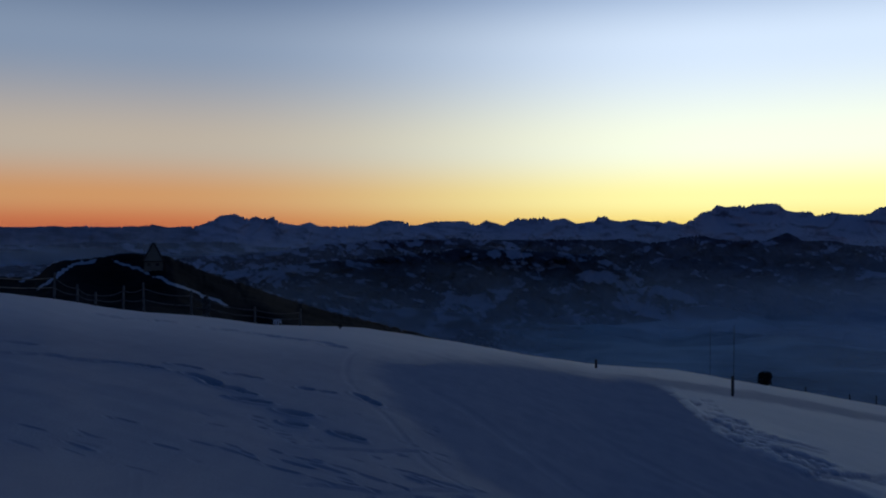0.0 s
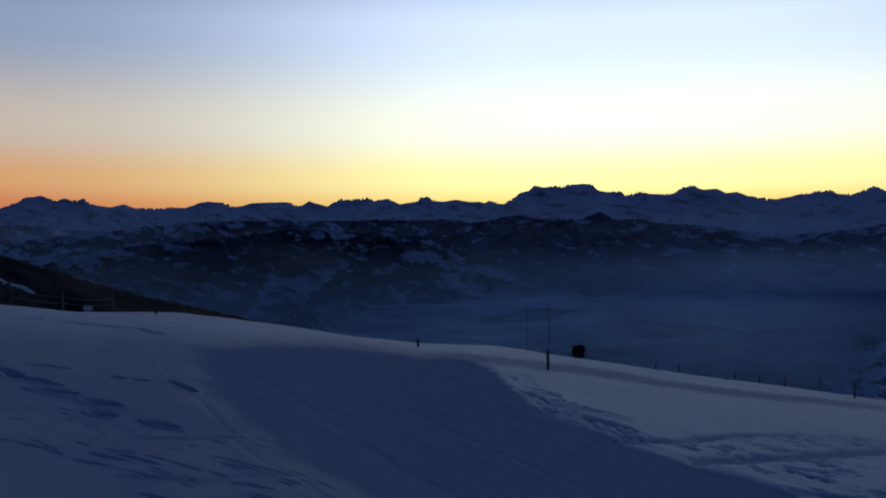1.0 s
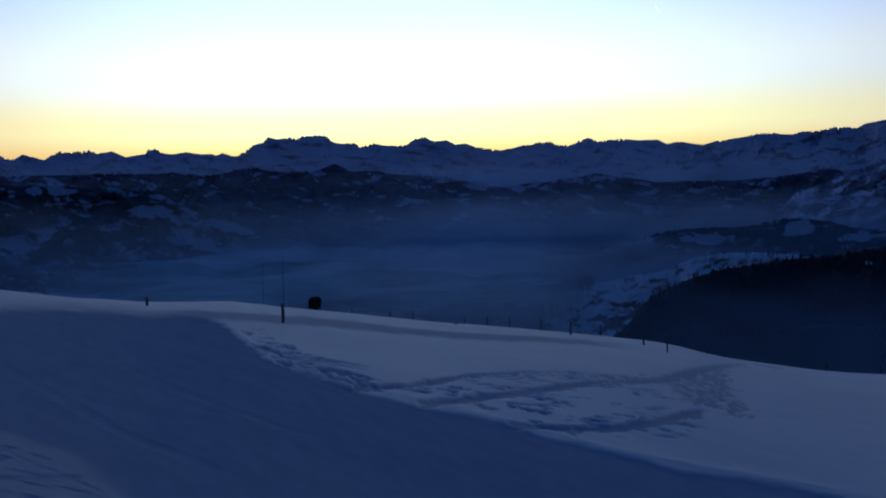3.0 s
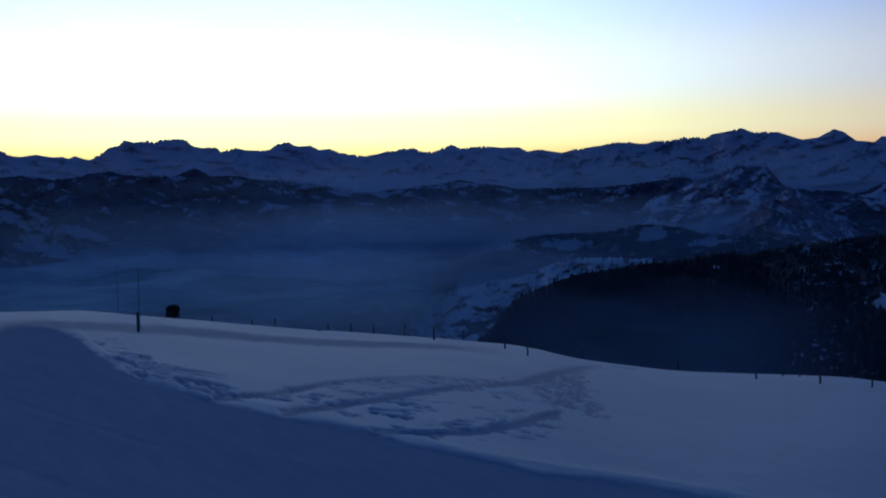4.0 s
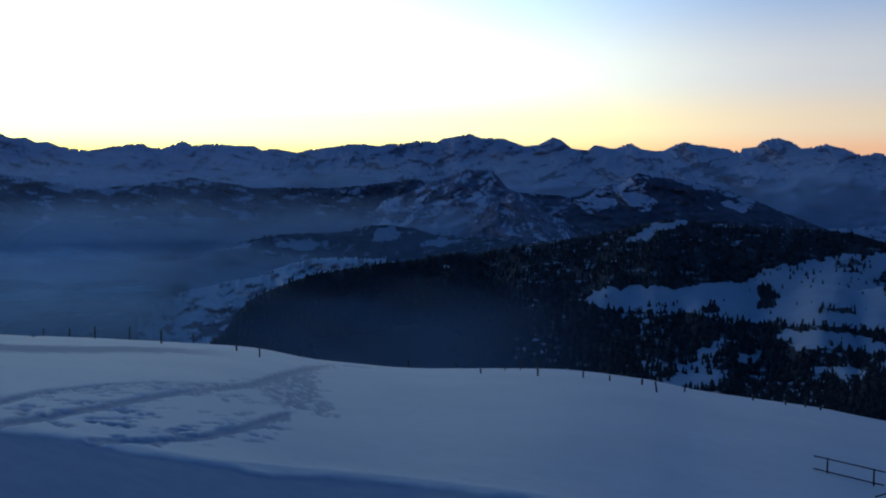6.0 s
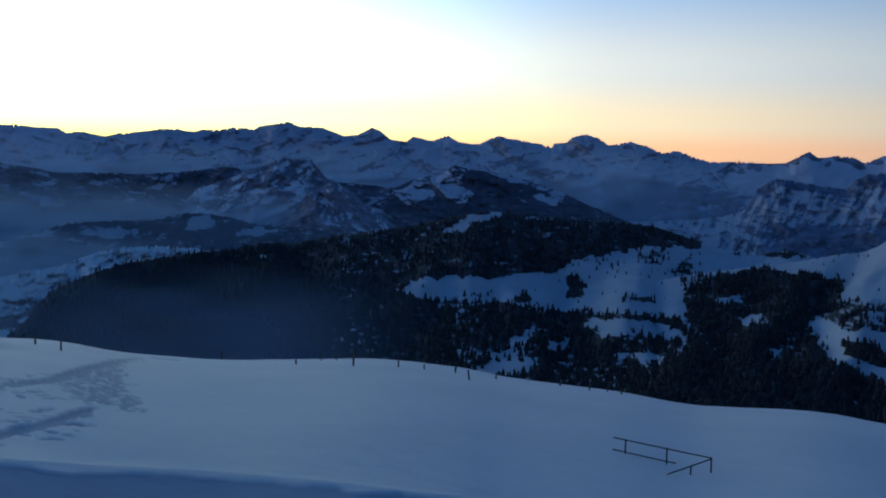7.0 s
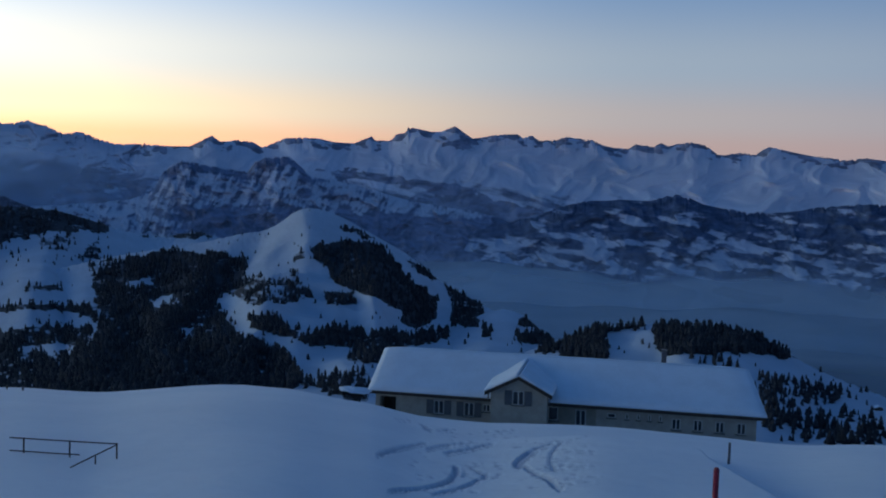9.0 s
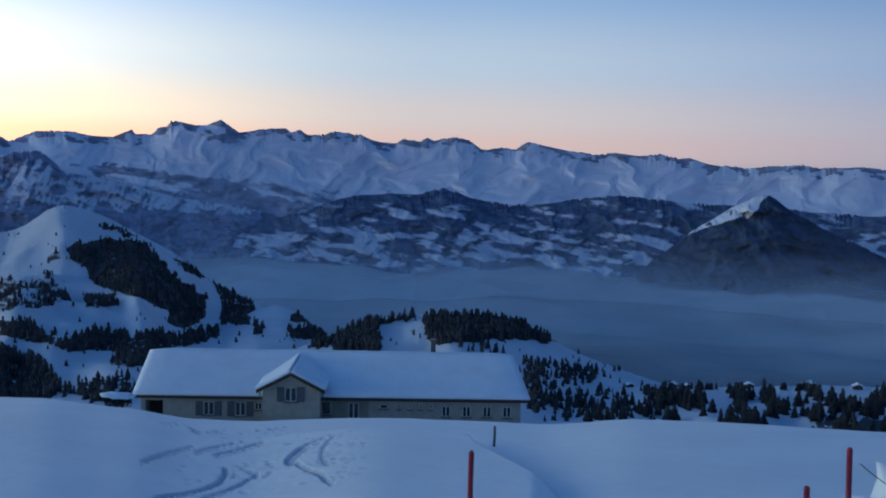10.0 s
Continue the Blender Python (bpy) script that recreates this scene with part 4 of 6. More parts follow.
patch(SLAB_SNOW, 0.45, (60.4, 0.40), (61.8, 0.28), (63.7, -0.1), (66.0, -0.92), (65.9, -1.10), (63.6, -0.34), (61.8, 0.06))
patch(SLAB_SNOW, 0.4, (63.2, -0.7), (65.2, -1.05), (66.4, -1.5), (64.6, -1.30))
slab_snow = patches(SLAB_SNOW, 6.6, 0.25, 0.08)
mountain("mountain_slab", "tilted rocky mountain with a snowy shoulder and a dark slab", [(53.5, -3.0), (55.2, -1.9), (56.2, -0.8), (57.2, -0.30), (58.2, -0.02), (58.7, 0.02), (59.2, 0.36), (59.63, 0.66), (60.4, 0.43), (61.8, 0.30), (63.7, -0.09), (66.0, -0.91), (67.6, -1.62), (69.5, -2.3), (71, -2.9)], 3150, 3.8, 2720, SLAB, 23,
         lambda a, e, d: 0.24 + slab_snow(a, e) + 0.26 * strata(a, e, -22, 1.4, 0.3, 23), n_u=90, spur=1.7, stand=45, lean=0.4, by_slope=0.7)
mountain("mountain_rock_horn", "steep rocky horn with snow gullies above dark forest", [(47, -4.6), (48.8, -3.45), (50.1, -2.37), (51.0, -1.4), (51.9, -0.85), (52.5, -0.44), (53.0, -0.60), (53.8, -1.4), (54.6, -2.0), (55.5, -2.6), (56.7, -3.1), (58.5, -3.8)], 2600, 5.4, 2250, PEAK, 12,
         lambda a, e, d: 0.44 + 0.40 * np.where(a > 52.5, strata(a, e, -62, 1.6, 0.30, 12), strata(a, e, 58, 1.6, 0.34, 12)) * smooth(0, 0.3, np.abs(a - 52.5)) - 0.12 * smooth(52.4, 51.4, a), n_u=90, spur=1.5, stand=48, lean=0.5, by_slope=1.1)
VALLEY_WOOD = []
patch(VALLEY_WOOD, 0.5, (34.2, -8.25), (36.0, -7.37), (37.5, -6.61), (36.9, -7.54), (35.7, -8.76), (33.9, -8.76))
patch(VALLEY_WOOD, 0.45, (32.5, -8.04), (34.2, -7.79), (35.7, -7.89), (34.2, -8.16), (32.8, -8.36))
valley_wood = patches(VALLEY_WOOD, 5.1, 0.3, 0.12)
mountain("valley_snowfields", "snowy valley side half lost in fog", [(28.9, -9.97), (30.5, -8.27), (31.6, -6.81), (32.8, -6.38), (34.2, -5.95), (35.7, -5.66), (37.8, -5.30), (39.6, -4.58), (41.2, -4.32), (42.8, -4.25), (45.0, -4.39), (48.2, -5.01)], 1900, 10.4, 1300, VALLEY_SNOW, 21,
         lambda a, e, d: 0.74 + 0.42 * strata(a, e, 14, 1.0, 0.5, 21) - valley_wood(a, e), n_u=70, spur=1.6, stand=45, by_slope=0.5)

FOREST_WOODS = []
patch(FOREST_WOODS, 1, (58.5, -2.49), (60.1, -2.10), (62.2, -1.71), (63.1, -1.57), (66.3, -1.86), (69.5, -2.15), (72.1, -2.51), (73.9, -3.27), (73.5, -3.80), (71.5, -3.76), (69.5, -4.10), (67.6, -4.44), (66.3, -4.83), (65.7, -5.35), (63.8, -5.54), (61.6, -5.97), (59.4, -5.82), (57.0, -6.16), (54.1, -6.61), (47.5, -7.3), (47.5, -4.2), (54.1, -3.71), (56.5, -3.42))
patch(FOREST_WOODS, 0.28, (66.3, -4.83), (69.5, -4.04), (73.5, -3.80), (74.3, -3.98), (72.8, -4.82), (70.2, -5.34), (67.6, -5.67), (66.3, -5.68))
patch(FOREST_WOODS, 1, (66.2, -5.61), (67.0, -5.51), (67.4, -6.16), (67.2, -6.65), (66.3, -6.90), (66.2, -6.32))
patch(FOREST_WOODS, 1, (63.3, -6.85), (64.2, -6.80), (64.4, -7.28), (63.4, -7.33))
patch(FOREST_WOODS, 1, (58.3, -7.43), (59.7, -7.46), (59.8, -7.84), (58.5, -7.97))
patch(FOREST_WOODS, 0.6, (60.0, -6.78), (61.4, -6.80), (61.4, -7.24), (60.0, -7.22))
patch(FOREST_WOODS, 0.8, (69.5, -6.65), (71.3, -6.57), (71.3, -7.00), (69.5, -7.00))
patch(FOREST_WOODS, 0.8, (71.7, -5.98), (72.6, -5.91), (72.6, -6.50), (71.8, -6.57))
patch(FOREST_WOODS, 1, (60.0, -7.85), (61.2, -7.24), (63.1, -7.27), (64.4, -7.66), (67.3, -7.46), (67.9, -7.95), (67.0, -8.75), (64.4, -8.72), (63.8, -9.19), (62.8, -9.81), (61.9, -10.11), (60.0, -9.74), (58.2, -9.05), (60.0, -8.48))
patch(FOREST_WOODS, 0.9, (64.4, -8.72), (67.3, -8.33), (70.9, -8.79), (73.6, -8.84), (74.3, -10.53), (74.1, -13.12), (64.4, -13.03), (61.8, -11.69), (65.0, -10.50), (63.7, -10.15))
patch(FOREST_WOODS, 0.9, (67.3, -7.56), (70.9, -7.62), (73.0, -7.87), (73.2, -8.32), (70.9, -8.01), (67.6, -8.01))
patch(FOREST_WOODS, 0.7, (72.5, -5.32), (74.1, -5.13), (74.0, -6.61), (73.5, -9.23), (72.5, -9.24), (73.0, -7.28))
patch(FOREST_WOODS, 1, (46, -9.0), (46, -5.5), (48.5, -4.4), (50.5, -3.6), (54, -2.8), (58, -2.3), (59.0, -2.6), (58.5, -4.0), (57, -6.5), (53, -7.5), (50, -9.5))
patch(FOREST_WOODS, 1, (47.5, -7.0), (55.5, -6.40), (60.0, -7.65), (60.0, -10.3), (61.9, -11.9), (47.5, -12.2))
patch(FOREST_WOODS, 0.8, (57.0, -7.49), (59.6, -7.05), (62.9, -7.25), (66.2, -7.57), (67.2, -7.86), (63.0, -8.66), (58.3, -8.77))
patch(FOREST_WOODS, 0.62, (60.0, -9.06), (62.0, -8.6), (64.9, -8.5), (65.3, -10.2), (62.7, -11.4), (60.0, -10.8))
patch(FOREST_WOODS, 0.30, (66.3, -4.9), (69.3, -3.9), (73.1, -3.61), (74.3, -4.19), (73.1, -5.25), (69.4, -5.7), (66.8, -5.9))
patch(FOREST_WOODS, 0.8, (72.5, -4.33), (73.2, -4.18), (73.2, -5.26), (72.4, -5.32))
patch(FOREST_WOODS, 0.7, (70.2, -3.97), (71.6, -3.78), (71.6, -4.75), (70.3, -4.85))
patch(FOREST_WOODS, 0.9, (74.9, -3.84), (77.7, -3.44), (79.3, -3.34), (80.7, -3.48), (80.3, -3.88), (78.1, -4.12), (76.1, -4.02))
patch(FOREST_WOODS, -1, (63.0, -9.56), (64.1, -8.94), (64.3, -9.27), (63.1, -9.72))
patch(FOREST_WOODS, -1, (65.2, -9.38), (66.5, -9.23), (66.4, -9.71), (65.3, -9.86))
patch(FOREST_WOODS, -0.9, (67.8, -8.63), (68.9, -7.95), (70.2, -8.01), (70.9, -8.34), (69.6, -8.86), (68.3, -8.99))
patch(FOREST_WOODS, -0.9, (68.9, -10.06), (70.9, -9.77), (72.6, -10.22), (70.9, -10.35))
patch(FOREST_WOODS, -0.9, (61.7, -10.58), (64.7, -10.43), (64.4, -11.19), (62.1, -11.38))
patch(FOREST_WOODS, -0.8, (72.8, -8.75), (73.5, -8.74), (73.4, -10.05), (72.5, -10.22))
patch(FOREST_WOODS, -0.9, (59.0, -3.30), (60.0, -2.60), (61.2, -2.15), (62.4, -1.90), (62.4, -2.25), (61.0, -2.55), (60.2, -3.10))
CONE_WOODS = []
patch(CONE_WOODS, 1, (72.8, -6.30), (74.1, -5.30), (76.1, -4.78), (79.4, -4.81), (81.3, -5.16), (81.0, -6.15), (80.1, -7.15), (79.4, -7.50), (80.1, -8.46), (80.8, -9.41), (82.8, -10.32), (83.8, -11.89), (82.9, -12.73), (72.9, -12.96), (72.5, -10.54), (73.3, -8.58))
patch(CONE_WOODS, -0.9, (74.5, -6.60), (75.8, -6.22), (76.0, -6.58), (74.8, -6.86))
patch(CONE_WOODS, -0.9, (75.8, -7.54), (77.1, -7.12), (77.4, -7.61), (76.2, -7.82))
patch(CONE_WOODS, -0.8, (77.5, -9.17), (78.8, -8.88), (78.8, -9.21), (77.7, -9.49))
patch(CONE_WOODS, 1, (84.7, -4.58), (85.4, -4.21), (86.8, -4.04), (88.7, -4.08), (89.5, -4.91), (90.1, -5.68), (91.1, -6.59), (92.2, -7.32), (92.2, -8.42), (91.0, -9.12), (90.1, -8.70), (90.1, -8.06), (89.0, -7.48), (87.8, -7.05), (86.2, -6.63), (85.9, -5.84), (85.2, -5.22))
patch(CONE_WOODS, 1, (85.6, -7.21), (86.2, -6.96), (87.4, -7.07), (87.5, -7.71), (85.8, -7.84))
patch(CONE_WOODS, 0.8, (90.1, -4.98), (90.9, -5.24), (92.5, -6.11), (92.3, -6.47), (91.1, -5.86))
patch(CONE_WOODS, 0.8, (92.4, -6.24), (94.7, -6.96), (94.9, -7.63), (93.4, -7.94), (92.8, -7.04))
patch(CONE_WOODS, 0.9, (93.1, -8.05), (94.8, -7.79), (95.1, -9.07), (93.2, -9.20))
patch(CONE_WOODS, 1, (81.3, -8.26), (82.7, -8.38), (84.2, -9.29), (84.2, -9.71), (82.8, -9.58), (81.5, -8.81))
patch(CONE_WOODS, 1, (84.6, -9.60), (86.3, -8.88), (87.9, -9.54), (90.1, -9.11), (90.2, -10.05), (88.0, -11.10), (87.0, -10.99), (87.3, -10.28), (84.8, -10.24))
patch(CONE_WOODS, 0.7, (79.5, -5.04), (81.0, -5.17), (81.2, -6.14), (83.3, -6.08), (85.0, -6.84), (85.0, -7.49), (83.0, -7.88), (81.1, -7.62), (79.4, -6.84))
patch(CONE_WOODS, 0.8, (83.6, -5.10), (84.5, -4.69), (84.5, -5.08), (83.8, -5.42))
patch(CONE_WOODS, 0.8, (83.6, -5.75), (84.1, -5.54), (84.1, -6.13), (83.7, -6.14))
patch(CONE_WOODS, 0.8, (86.4, -3.41), (87.4, -3.32), (88.6, -3.92), (87.7, -3.88))
patch(CONE_WOODS, 0.5, (84.5, -11.86), (87.7, -11.62), (88.0, -12.36), (84.5, -12.56))
patch(CONE_WOODS, 1, (81.5, -8.27), (82.3, -8.45), (84.0, -9.27), (84.3, -9.80), (83.1, -9.63), (81.5, -9.01))
patch(CONE_WOODS, 1, (84.4, -9.59), (85.7, -9.18), (86.9, -8.97), (88.4, -9.51), (90.2, -9.30), (92.9, -8.97), (92.9, -9.67), (90.8, -10.01), (89.3, -10.84), (88.5, -11.28), (87.6, -10.94), (87.0, -10.09), (84.5, -9.99))
patch(CONE_WOODS, 1, (81.4, -9.90), (83.1, -10.29), (84.0, -11.08), (84.8, -12.33), (83.1, -12.67), (81.4, -12.41))
patch(CONE_WOODS, 0.7, (85.4, -12.21), (86.6, -11.66), (88.4, -11.58), (88.2, -12.96), (85.7, -12.83))
patch(CONE_WOODS, 0.9, (93.3, -6.87), (94.6, -6.65), (94.8, -8.41), (94.6, -9.11), (93.0, -9.10), (93.1, -7.76))
ROUND_WOODS = []
patch(ROUND_WOODS, 1, (99.5, -10.51), (100.1, -9.70), (101.1, -8.82), (103.1, -8.43), (104.4, -8.02), (104.4, -8.44), (101.9, -8.91), (102.2, -10.40))
patch(ROUND_WOODS, 1, (104.5, -7.89), (106.3, -7.85), (109.7, -7.95), (111.6, -8.66), (112.6, -9.56), (111.7, -9.63), (109.0, -9.53), (105.7, -9.95), (104.9, -9.70))
patch(ROUND_WOODS, 1, (97.8, -10.3), (98.6, -9.7), (100.2, -8.9), (101.8, -8.35), (102.1, -8.6), (101.8, -10.0))
patch(ROUND_WOODS, 0.5, (112.5, -9.34), (115.3, -10.49), (115.1, -10.66), (112.5, -9.60))
patch(ROUND_WOODS, 0.5, (110.5, -10.71), (111.7, -10.73), (114.8, -11.07), (114.8, -11.73), (111.8, -12.40), (110.7, -12.44))
patch(ROUND_WOODS, 0.6, (110.6, -12.38), (111.4, -12.35), (113.2, -12.84), (111.2, -13.89))
patch(ROUND_WOODS, 0.4, (106.1, -10.00), (107.7, -9.83), (109.7, -10.16), (107.7, -10.48))
patch(ROUND_WOODS, 0.35, (113.1, -12.27), (115.7, -12.45), (118.3, -12.91), (115.7, -13.87), (111.8, -13.93))


def woods(spots, seed):
    """Woods as patches: bearing, height, half width and half height in degrees."""
    def f(a, e):
        n = fbm(a / 0.9 + seed, e / 0.5 + seed, 4)
        w = np.zeros(a.shape)
        for ca, ce, wa, we in spots:
            w = np.maximum(w, smooth(1.30, 0.80, np.hypot((a - ca) / wa, (e - ce) / we) + 0.55 * n))
        return w
    return f


STRIPS = []


def hill(count, tall, *args, **kw):
    STRIPS.append((mountain_range(*args, **kw)[1], count, tall))


SPUR_WOODS = []
patch(SPUR_WOODS, 1, (30, -7), (30, -2), (54, -2), (54, -7))
patch(SPUR_WOODS, -1, (38.7, -3.5), (40.4, -3.22), (42.0, -3.22), (41.8, -3.52), (40.5, -3.72))
patch(SPUR_WOODS, -1, (44.3, -3.33), (44.8, -2.60), (45.7, -2.62), (45.9, -3.0), (45.3, -3.32))
patch(SPUR_WOODS, -0.7, (35.2, -3.75), (36.6, -3.50), (37.6, -3.45), (36.4, -3.75))
patch(SPUR_WOODS, -0.7, (47.2, -3.5), (48.4, -3.2), (49.4, -3.3), (48.4, -3.6))
hill(700, 10, "hill_spur", "wooded spur with small snowy clearings", [(32.0, -5.02), (34.0, -4.07), (36.0, -3.62), (37.9, -3.10), (39.5, -2.86), (42.4, -2.77), (44.8, -2.36), (46.3, -2.47), (48.4, -2.96), (53, -3.2)], 2350, 5.8, 1980, WOODED, 12, n_u=50, wood=patches(SPUR_WOODS, 2.2, 0.2, 0.08))
hill(4800, 8.5, "hill_dark_forest", "steep dark forested mountainside", [(35.0, -9.35), (35.2, -9.05), (36.0, -8.30), (36.7, -7.38), (37.3, -6.68), (38.7, -6.00), (40.9, -5.24), (42.8, -4.89), (45.0, -4.58), (46.9, -4.37), (48.9, -4.02), (50.0, -4.0), (50.9, -4.5), (51.7, -5.6), (52.5, -7.4), (53.3, -9.4), (54.2, -11.4), (55, -13)], 1350, 12.5, 700, WOODED, 13, n_u=90, jag=0.03, wood=lambda a, e: 1 - 0.9 * smooth(0.5, 0.2, np.hypot((a - 48.7) / 0.5, (e + 4.75) / 0.22)))
hill(5600, 8.5, "hill_forest", "snowy plateau with conifer woods on its flank", [(46.5, -7.5), (48.5, -5.0), (50.5, -4.0), (52.5, -3.6), (54.5, -3.3), (56.5, -3.0), (58.6, -2.6), (60.2, -2.2), (61.9, -2.0), (64.4, -2.2), (67.6, -2.35), (70.7, -2.55), (73.1, -3.2), (75.1, -3.8), (76.6, -3.95), (78.4, -3.7), (81, -4.6), (84, -6)], 1700, 13, 640, MEADOW, 14, n_u=110, spur=0.2, spur_deg=4, jag=0.03,
     wood=patches(FOREST_WOODS, 4.0))
hill(5200, 8, "hill_cone", "pointed snowy hill with dark conifer woods", [(70, -6.0), (74, -5.1), (76.9, -4.6), (79.1, -4.2), (81.3, -3.6), (83.2, -2.83), (84.7, -2.24), (85.4, -2.32), (86.4, -2.65), (88.1, -3.52), (90.4, -4.8), (92.4, -6.3), (94.7, -7.5), (97, -8.6), (99, -9.6)], 1350, 13.5, 560, MEADOW, 15, relief=lambda a, e: (4 * np.exp(-((a - 84.6 + 0.9 * (-2.4 - e)) / 0.75) ** 2) - 7 * np.exp(-((a - 82.6 + 0.6 * (-2.9 - e)) / 0.9) ** 2)) * smooth(-6.0, -3.6, e) * smooth(-2.25, -2.9, e), n_u=130, spur=0.42, spur_deg=4.5, rough=0.25, jag=0.02, step=0.06,
     wood=patches(FOREST_WOODS[8:] + CONE_WOODS, 7.0, 0.18))
hill(150, 8, "hill_knob", "small rounded snowy knoll with a few conifers", [(91, -10.2), (93.0, -8.95), (94.5, -8.3), (95.2, -8.0), (96.1, -7.8), (97.0, -8.0), (97.7, -8.45), (98.4, -9.0), (99.3, -9.8), (100.5, -10.6)], 1100, 12.5, 650, MEADOW, 16, n_u=40, spur=0.2, jag=0.01, wood=woods([(97.6, -8.5, 0.7, 0.35), (94.0, -8.4, 0.6, 0.5), (97.8, -9.4, 1.2, 0.3), (95.1, -9.1, 0.3, 0.3), (98.3, -8.9, 0.4, 0.3)], 2.0))
hill(1300, 8.5, "hill_round", "rounded snowy hill crowned with dark conifers", [(96.5, -10.7), (97.6, -10.15), (99.2, -9.6), (100.5, -9.0), (101.9, -8.5), (103.4, -8.35), (105.6, -8.2), (107.8, -8.2), (109.3, -8.32), (110.5, -8.62), (111.7, -9.2), (113.4, -10.0), (115.2, -10.65), (117.1, -11.2), (120, -12), (123, -13)], 900, 15, 450, MEADOW, 17, n_u=90, spur=0.2, spur_deg=4, jag=0.02, step=0.06,
     wood=patches(ROUND_WOODS, 3.0, 0.15, 0.08))
TERRACE = mountain_range("hill_terrace", "snowy terrace with conifers above the fog", [(107, -14.2), (112, -12.5), (114, -12.15), (117, -11.85), (120, -11.7), (123.2, -11.42), (125.2, -11.2), (127, -11.0), (130.3, -10.8), (140, -10.6)], 760, 15.5, 420, MEADOW, 18, n_u=60, spur=0.25, spur_deg=5, jag=0.03, wood=woods([(130, -13.2, 3, 0.7)], 6.0))[1]
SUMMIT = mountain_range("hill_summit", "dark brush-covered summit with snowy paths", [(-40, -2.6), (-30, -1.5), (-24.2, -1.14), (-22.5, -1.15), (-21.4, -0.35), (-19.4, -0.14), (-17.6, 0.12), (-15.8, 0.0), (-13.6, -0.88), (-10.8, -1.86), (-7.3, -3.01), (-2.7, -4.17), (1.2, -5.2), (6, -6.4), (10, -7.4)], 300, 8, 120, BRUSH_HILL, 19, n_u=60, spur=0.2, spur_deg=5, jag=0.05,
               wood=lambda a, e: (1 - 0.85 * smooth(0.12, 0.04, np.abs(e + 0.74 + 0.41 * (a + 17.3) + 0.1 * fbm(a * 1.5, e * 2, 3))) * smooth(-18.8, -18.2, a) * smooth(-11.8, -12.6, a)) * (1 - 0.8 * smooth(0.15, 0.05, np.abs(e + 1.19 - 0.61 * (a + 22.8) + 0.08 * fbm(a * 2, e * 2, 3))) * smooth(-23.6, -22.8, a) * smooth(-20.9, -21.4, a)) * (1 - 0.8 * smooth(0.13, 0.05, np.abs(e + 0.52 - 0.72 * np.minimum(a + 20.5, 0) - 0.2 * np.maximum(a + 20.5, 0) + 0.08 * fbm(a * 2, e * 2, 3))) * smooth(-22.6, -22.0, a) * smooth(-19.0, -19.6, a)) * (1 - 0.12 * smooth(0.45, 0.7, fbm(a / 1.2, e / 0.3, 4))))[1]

# ---- fog in the valleys, and sheets that stand in for air haze ----
def fog_bank(name, az0, az1, r0, r1, z, lift, layers=3, stuff=None, roll=26, fade=4):
    """Veils one above the other, thinning towards their edges."""
    az = np.arange(az0, az1 + 0.5, 0.5)
    rr = np.geomspace(r0, r1, 70)[:, None]
    A, Rr = np.broadcast_to(az, (70, len(az))), np.broadcast_to(rr, (70, len(az)))
    root = tagged(new(name), "bank of grey-blue valley fog", "fog", kind="stuff")
    for k in range(layers):
        X, Y = Rr * np.sin(np.radians(A)), Rr * np.cos(np.radians(A))
        Z = EYE + z + k * lift + roll * fbm(X / 420 + k, Y / 420, 3)
        veil = smooth(az0, az0 + fade, A) * smooth(az1, az1 - 4, A) * smooth(r0, r0 * 1.7, Rr)
        ob = grid_mesh("veil", X, Y, Z, stuff or FOG, [("veil", veil)])
        ob.parent = root
    return root


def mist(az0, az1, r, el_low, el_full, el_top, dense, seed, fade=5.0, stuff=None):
    """A hanging sheet for mist or air haze: dense below el_full, gone at el_top."""
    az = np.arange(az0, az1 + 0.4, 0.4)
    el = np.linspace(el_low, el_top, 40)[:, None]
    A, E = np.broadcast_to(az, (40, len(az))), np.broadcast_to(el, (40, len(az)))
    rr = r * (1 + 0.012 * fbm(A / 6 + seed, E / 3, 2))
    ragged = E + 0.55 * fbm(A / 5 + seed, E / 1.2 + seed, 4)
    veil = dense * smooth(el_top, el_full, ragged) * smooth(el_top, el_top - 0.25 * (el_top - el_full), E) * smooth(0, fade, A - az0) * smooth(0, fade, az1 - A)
    root = tagged(new("mist_haze_sheet"), "thin grey-blue sheet standing in for valley mist and air haze", "mist", kind="stuff")
    ob = grid_mesh("veil", rr * np.sin(np.radians(A)), rr * np.cos(np.radians(A)), EYE + rr * np.tan(np.radians(E)), stuff or MIST_HAZE, [("veil", veil)])
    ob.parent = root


fog_bank("fog_bank", 1, 34, 1150, 3650, -205, 14, fade=12)
fog_bank("fog_bank", 82, 140, 900, 3300, -290, 14, 3, WEST_FOG, 16)
# besides valley mist, sheets added as air haze before woods and far ranges
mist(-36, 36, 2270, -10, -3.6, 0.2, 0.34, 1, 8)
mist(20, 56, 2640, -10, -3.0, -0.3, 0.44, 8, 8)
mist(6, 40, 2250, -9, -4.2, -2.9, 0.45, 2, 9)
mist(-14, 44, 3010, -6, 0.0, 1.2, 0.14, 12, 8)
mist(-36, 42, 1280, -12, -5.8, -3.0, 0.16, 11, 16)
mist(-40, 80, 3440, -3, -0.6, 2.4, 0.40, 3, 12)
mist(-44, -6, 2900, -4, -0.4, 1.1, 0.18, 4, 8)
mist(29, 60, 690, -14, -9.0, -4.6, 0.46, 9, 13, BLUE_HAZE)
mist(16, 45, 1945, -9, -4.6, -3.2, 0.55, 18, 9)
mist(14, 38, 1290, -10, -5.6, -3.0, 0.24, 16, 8)
